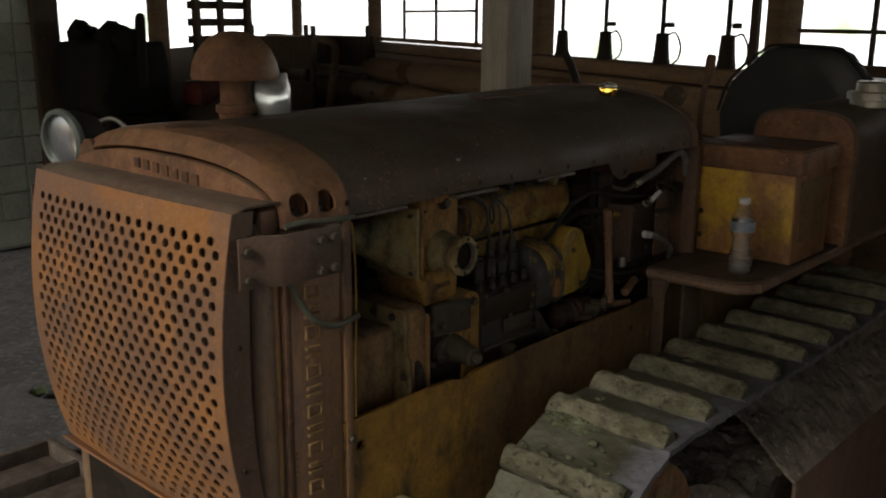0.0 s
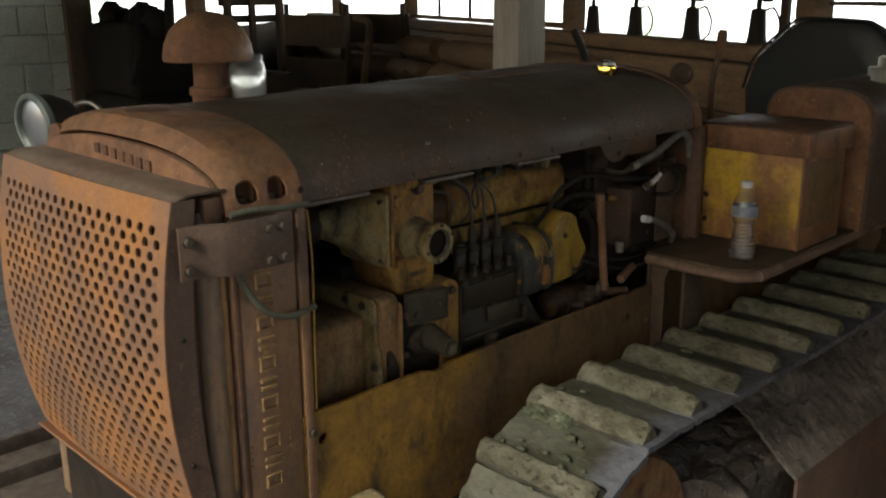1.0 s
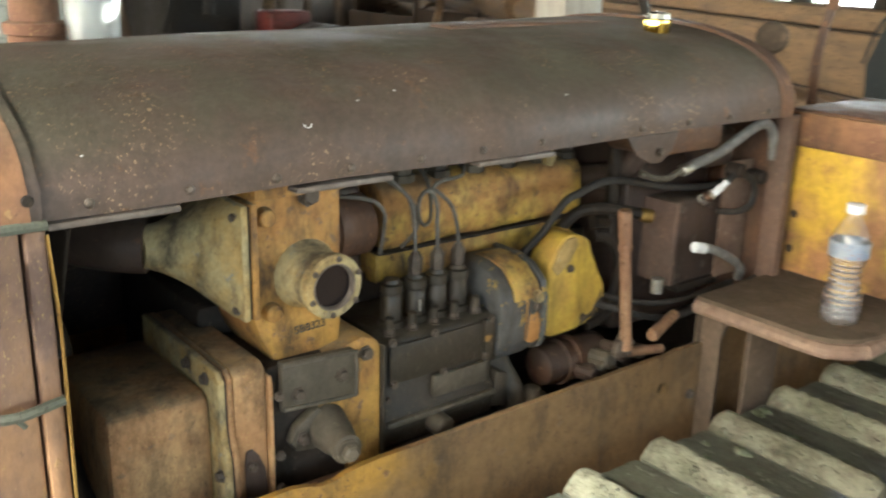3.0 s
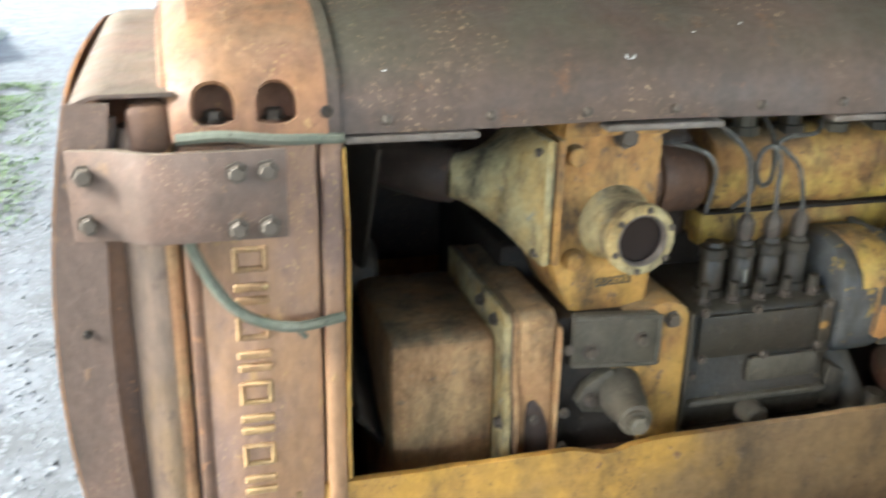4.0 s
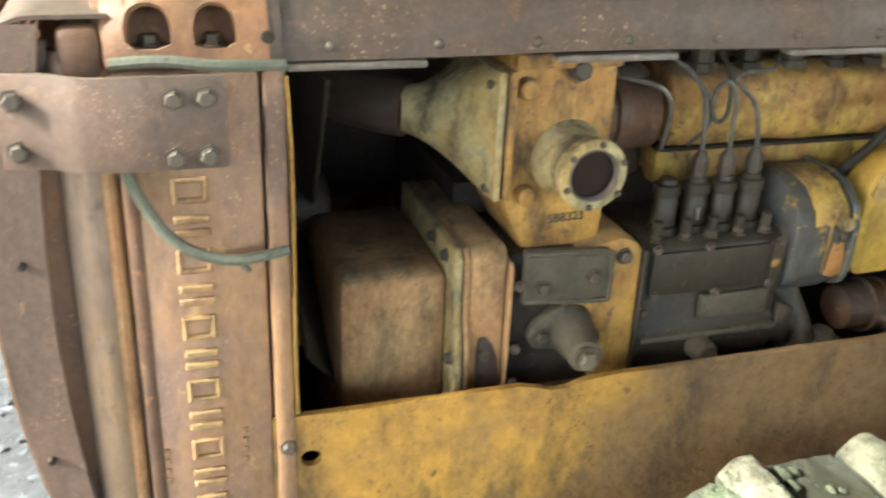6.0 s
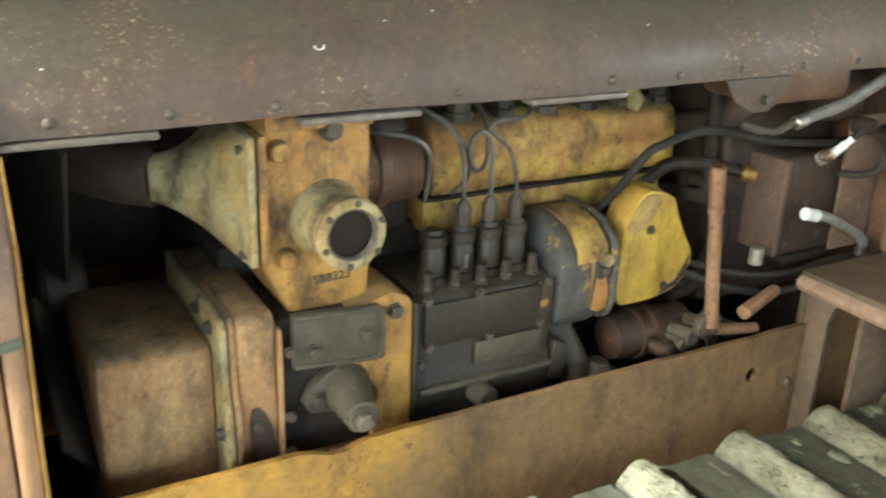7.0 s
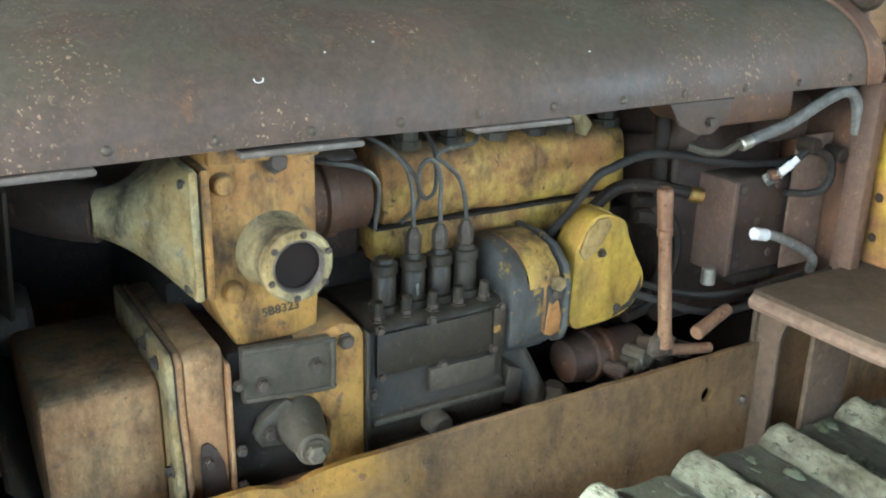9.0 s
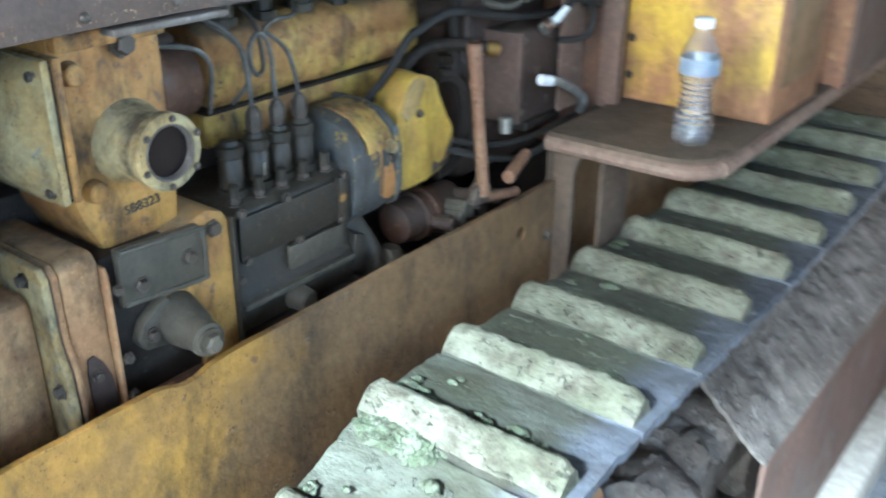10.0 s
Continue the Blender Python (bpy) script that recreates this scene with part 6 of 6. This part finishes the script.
def build_back():
    # logs stacked against the back wall
    rng = random.Random(12)
    for row in range(6):
        for k in range(4):
            s0 = -1.2 + 2.6 * k + 0.3 * rng.random()
            off = -0.22 - 0.08 * rng.random() - 0.05 * (5 - row)
            z = 0.13 + 0.215 * row
            if row == 5 and k in (0,):
                continue
            a, c = far(s0, off), far(s0 + 2.3 + 0.3 * rng.random(), off)
            lumber("log", "rough brown log stacked against the board wall", (a.x, a.y, z), (c.x, c.y, z + 0.03 * (rng.random() - 0.5)), 0.1 + 0.02 * rng.random(), rng.choice((M_WOOD, M_DARKWOOD, M_WOOD)), rng.random() * 50)
    # heap of broken boards and scrap in front of the logs
    b = bmesh.new()
    rg = random.Random(77)
    for k in range(420):
        s = 1.6 + 7.5 * rg.random()
        hgt = 1.25 * (1 - 0.5 * rg.random() ** 2)
        off = -0.35 - 0.55 * rg.random()
        p = far(s, off)
        z = max(0.02, hgt * (1 - (abs(off) - 0.35) * 0.9) * (0.75 + 0.3 * noise.noise(Vector((s * 1.3, off * 3, 0)))))
        L, W, T = 0.12 + 0.4 * rg.random() ** 2, 0.03 + 0.06 * rg.random(), 0.012 + 0.02 * rg.random()
        c = box(-L / 2, L / 2, -W / 2, W / 2, -T / 2, T / 2, 0)
        c.transform(Matrix.Translation((p.x, p.y, z)) @ pose(0, 0, 0, rg.uniform(-40, 40), rg.uniform(-30, 30), rg.uniform(0, 180)))
        merge(b, c)
    tagged(part("scrap_heap", b, M_HEAP, None, "heap of broken boards and scrap along the back wall"), category="scrap", kind="stuff")
    b = bmesh.new()

    def core(u, v):
        p = far(1.5 + 7.8 * u, -0.25 - 0.8 * v)
        return (p.x, p.y, max(-0.03, 1.2 * (1 - v) ** 0.7 * (0.85 + 0.2 * noise.noise(Vector((u * 12, v * 3, 1))))))
    flat(b, core, 0, 1, 0, 1, 80, 14)
    tagged(part("earth_heap", b, M_HEAP, None, "dark heap of bark and dirt along the back wall"), category="heap", kind="stuff")
    pl = thing("leaning_pole", "pale bent wooden pole leaning over the scrap heap", "pole", at=(*far(4.9, -0.75)[:2], 0))
    part("pole", hose([(0.25, -0.2, 0.0), (0.12, -0.1, 0.7), (0.0, 0.1, 1.25), (-0.18, 0.25, 1.42), (-0.5, 0.35, 1.46)], 0.035, 10), M_WOOD, pl)
    # screw jacks standing on the sill
    for k, s in enumerate((1.86, 1.33, 0.74, 0.18)):
        p = far(s, 0.02)
        jk = thing("screw_jack", "dark iron screw jack standing on the sill beam", "jack", "jacks on the sill", at=(p.x, p.y, 1.432))
        part("base", lathe((0, 0, 0), (0, 0, 1), [(0, 0.05), (0.01, 0.052), (0.04, 0.045), (0.16, 0.036), (0.17, 0.03)], 14), M_BLACK, jk)
        part("screw", lathe((0, 0, 0.17), (0, 0, 1), [(0, 0.014), (0.75, 0.014)], 10), M_BLACK, jk)
        if k:
            part("loop_handle", hose([(0.03, 0.01, 0.16), (0.07, 0.02, 0.17), (0.1, 0.03, 0.1), (0.09, 0.03, 0.03), (0.06, 0.02, 0.0)], 0.006, 8), M_BLACK, jk)
            part("pawl", box(0.02, 0.07, -0.012, 0.012, 0.2, 0.23, 0.006), M_BLACK, jk)
    # old black machine by the block wall: lumpy housings, pipes and a wheel
    dr = thing("old_machine", "black derelict machine with lumpy housings standing on the earth floor", "machine", at=(-6.38, 3.48, 0))
    lump = random.Random(9)

    def housing(name, x0, x1, y0, y1, z0, z1, amount=0.02):
        part(name, rough_up(box(x0, x1, y0, y1, z0, z1, 0.05, 3), amount, 5, 2), M_SOOT, dr, smooth=50)
    housing("lower_body", -0.42, 0.4, -0.3, 0.3, -0.01, 1.0)
    housing("upper_body", -0.36, 0.34, -0.26, 0.26, 0.99, 1.5, 0.04)
    for k in range(9):
        x, y, r = -0.3 + 0.075 * k, -0.12 + 0.24 * lump.random(), 0.06 + 0.05 * lump.random()
        z = 1.52 + 0.06 * lump.random()
        part("casting", rough_up(lathe((x, y, z - 0.12), (0.2 * lump.random(), 0.1, 1), [(0, r), (0.1, r * 1.1), (0.16, r * 0.8), (0.19, r * 0.4)], 12), 0.02, 9), M_SOOT, dr)
    part("pipe", hose([(0.2, 0.1, 1.45), (0.24, 0.1, 1.62), (0.34, 0.05, 1.66), (0.42, 0.0, 1.55), (0.44, -0.02, 1.2)], 0.035, 10), M_SOOT, dr)
    part("hanging_strap", hose([(0.34, -0.2, 1.5), (0.42, -0.26, 1.3), (0.38, -0.3, 1.1)], 0.02, 8), M_SOOT, dr)
    part("wheel", lathe((0.0, -0.36, 0.42), (0, 1, 0), [(0, 0.3), (0, 0.4), (0.02, 0.42), (0.09, 0.42), (0.1, 0.4), (0.1, 0.3)], 32), M_SOOT, dr)
    mc = thing("farm_engine", "dark stationary engine standing in the shade of the shed", "engine", at=(-5.6, 4.15, 0))
    part("bed", box(-0.9, 0.9, -0.4, 0.4, -0.01, 0.5, 0.03), M_BLACK, mc)
    part("cylinder", lathe((-0.6, 0, 0.85), (1, 0, 0), [(0, 0.2), (0.05, 0.3), (0.7, 0.3), (0.75, 0.2), (1.3, 0.18)], 24), M_BLACK, mc)
    part("flywheel", lathe((0.6, -0.35, 0.6), (0, 1, 0), [(0, 0.3), (0, 0.42), (0.02, 0.45), (0.08, 0.45), (0.1, 0.42), (0.1, 0.3)], 36), M_BLACK, mc)
    m_red = worn("faded_red_paint", (0.1, 0.018, 0.014), (0.06, 0.016, 0.012), (0.06, 0.03, 0.02), 6, 0.5, 0.3, 0.6)
    part("red_hopper", box(-0.5, -0.25, -0.3, 0.0, 1.05, 1.22, 0.03), m_red, mc, "faded red hopper")
    cr = thing("dark_crate", "stack of dark slatted crates", "crate", at=(-7.2, 6.0, 0))
    for k in range(4):
        part("slat", box(-0.5, 0.5, -0.4, -0.36, 0.4 * k - 0.01 + 0.02, 0.4 * k + 0.3, 0.01), M_DARKWOOD, cr)
        part("slat", box(-0.5, 0.5, 0.36, 0.4, 0.4 * k - 0.01 + 0.02, 0.4 * k + 0.3, 0.01), M_DARKWOOD, cr)
    for x in (-0.48, 0.44):
        for y in (-0.36, 0.32):
            part("upright", box(x, x + 0.04, y, y + 0.04, -0.01, 1.6, 0.005), M_DARKWOOD, cr)
    rk = thing("slatted_rack", "dark slatted wooden rack standing on the earth floor", "rack", at=(-6.4, 4.46, 0))
    for y in (-0.27, 0.21):
        part("upright", box(-0.03, 0.03, y, y + 0.05, -0.03, 1.95, 0.006), M_DARKWOOD, rk)
    for z in (0.5, 1.0, 1.47, 1.6, 1.73, 1.87):
        part("slat", box(-0.045, -0.031, -0.3, 0.29, z, z + 0.06, 0.004), M_DARKWOOD, rk)
    part("post", box(-0.02, 0.02, -0.05, 0.0, 1.0, 1.95, 0.005), M_DARKWOOD, rk)
    # pale plank lying beside the track
    pk = thing("timber_plank", "pale weathered plank lying on the ground beside the track", "plank", at=(-0.8, 3.0, 0))
    b = rough_up(box(-0.055, 0.045, -0.8, 0.9, -0.02, 0.09, 0.01, 2), 0.006, 5)
    part("plank", b, M_POST, pk)
    # steel tray on the ground
    ty = thing("steel_tray", "shallow rusty angle-iron frame lying on the ground", "frame", at=(-3.1, 1.2, 0))
    for x0, x1, y0, y1 in ((-0.3, 0.6, -0.3, -0.27), (-0.3, -0.27, -0.3, 0.25), (-0.05, -0.02, -0.3, 0.25), (-0.3, 0.6, 0.25, 0.28)):
        part("angle_bar", box(x0, x1, y0, y1, -0.03, 0.08, 0.004), M_STRIP, ty)
    part("pan", box(-0.29, 0.6, -0.29, 0.27, -0.02, 0.02, 0.004), M_STRIP, ty)


build_back()


def build_yard():
    rng = random.Random(21)
    # low mossy plants at the yard's edge
    b = bmesh.new()
    for k in range(9000):
        x = -9.0 + 4.0 * rng.random()
        y = -0.55 + 0.19 * (x + 8.6) / 3.2 + 0.45 * (rng.random() + rng.random() - 1) + 0.15
        if noise.noise(Vector((x * 2.5, y * 4, 0))) < -0.28:
            continue
        r = 0.01 + 0.026 * rng.random()
        a, t = rng.random() * 6.28, 0.3 + 0.9 * rng.random()
        d = Vector((math.cos(a), math.sin(a), t)).normalized() * r
        w = Vector((-math.sin(a), math.cos(a), 0)) * r * 0.3
        o = Vector((x, y, -0.01))
        b.faces.new([b.verts.new(o), b.verts.new(o + d * 0.6 + w), b.verts.new(o + d), b.verts.new(o + d * 0.6 - w)])
    tagged(part("low_plants", b, M_LEAF, None, "low green plants growing in the gravel"), category="plants", kind="stuff")
    # loose stones
    b = bmesh.new()
    for k in range(5000):
        x, y = -8.5 + 6.6 * rng.random(), -1.4 + 2.4 * rng.random()
        r = 0.003 + 0.011 * rng.random() ** 3
        c = bmesh.new()
        bmesh.ops.create_icosphere(c, subdivisions=1, radius=r)
        off = [b.verts.new((x + v.co.x * 1.2, y + v.co.y, 0.002 + v.co.z * 0.6 + 0.03 * noise.noise(Vector((x, y, 0)) * 0.7) - 0.02)) for v in c.verts]
        for f in c.faces:
            b.faces.new([off[v.index] for v in f.verts])
        c.free()
    tagged(part("gravel", b, M_STONE, None, "loose pale gravel stones on the yard"), category="gravel", kind="stuff")
    # bank filling the dark corner at the yard's edge, shade in its colour
    b = bmesh.new()

    def bank(u, v):
        x, y = -12.5 + 4.6 * u, -3.4 + 2.5 * v
        h = 0.7 * math.sin(math.pi * u) ** 0.6 * math.sin(math.pi * v) ** 0.6
        return (x, y, -0.03 + h * (1 + 0.5 * noise.noise(Vector((x, y, 0)) * 1.6) + 0.2 * noise.noise(Vector((x, y, 0)) * 6)))
    flat(b, bank, 0, 1, 0, 1, 60, 40)
    tagged(part("earth_bank", b, M_BANK, None, "bank at the edge of the yard, shade put into its dark grey"), category="bank")
    # a small green sprout by the tractor
    sp = thing("weed", "small green weed sprouting from the earth floor", "plant", at=(-4.02, 1.71, -0.01))
    b = bmesh.new()
    for k in range(14):
        a = k * 2.4
        d = Vector((math.cos(a), math.sin(a), 0.8)) * 0.05
        w = Vector((-math.sin(a), math.cos(a), 0)) * 0.014
        o = Vector((0, 0, 0))
        b.faces.new([b.verts.new(o), b.verts.new(d * 0.6 + w), b.verts.new(d), b.verts.new(d * 0.6 - w)])
    part("leaves", b, M_LEAF, sp)


build_yard()
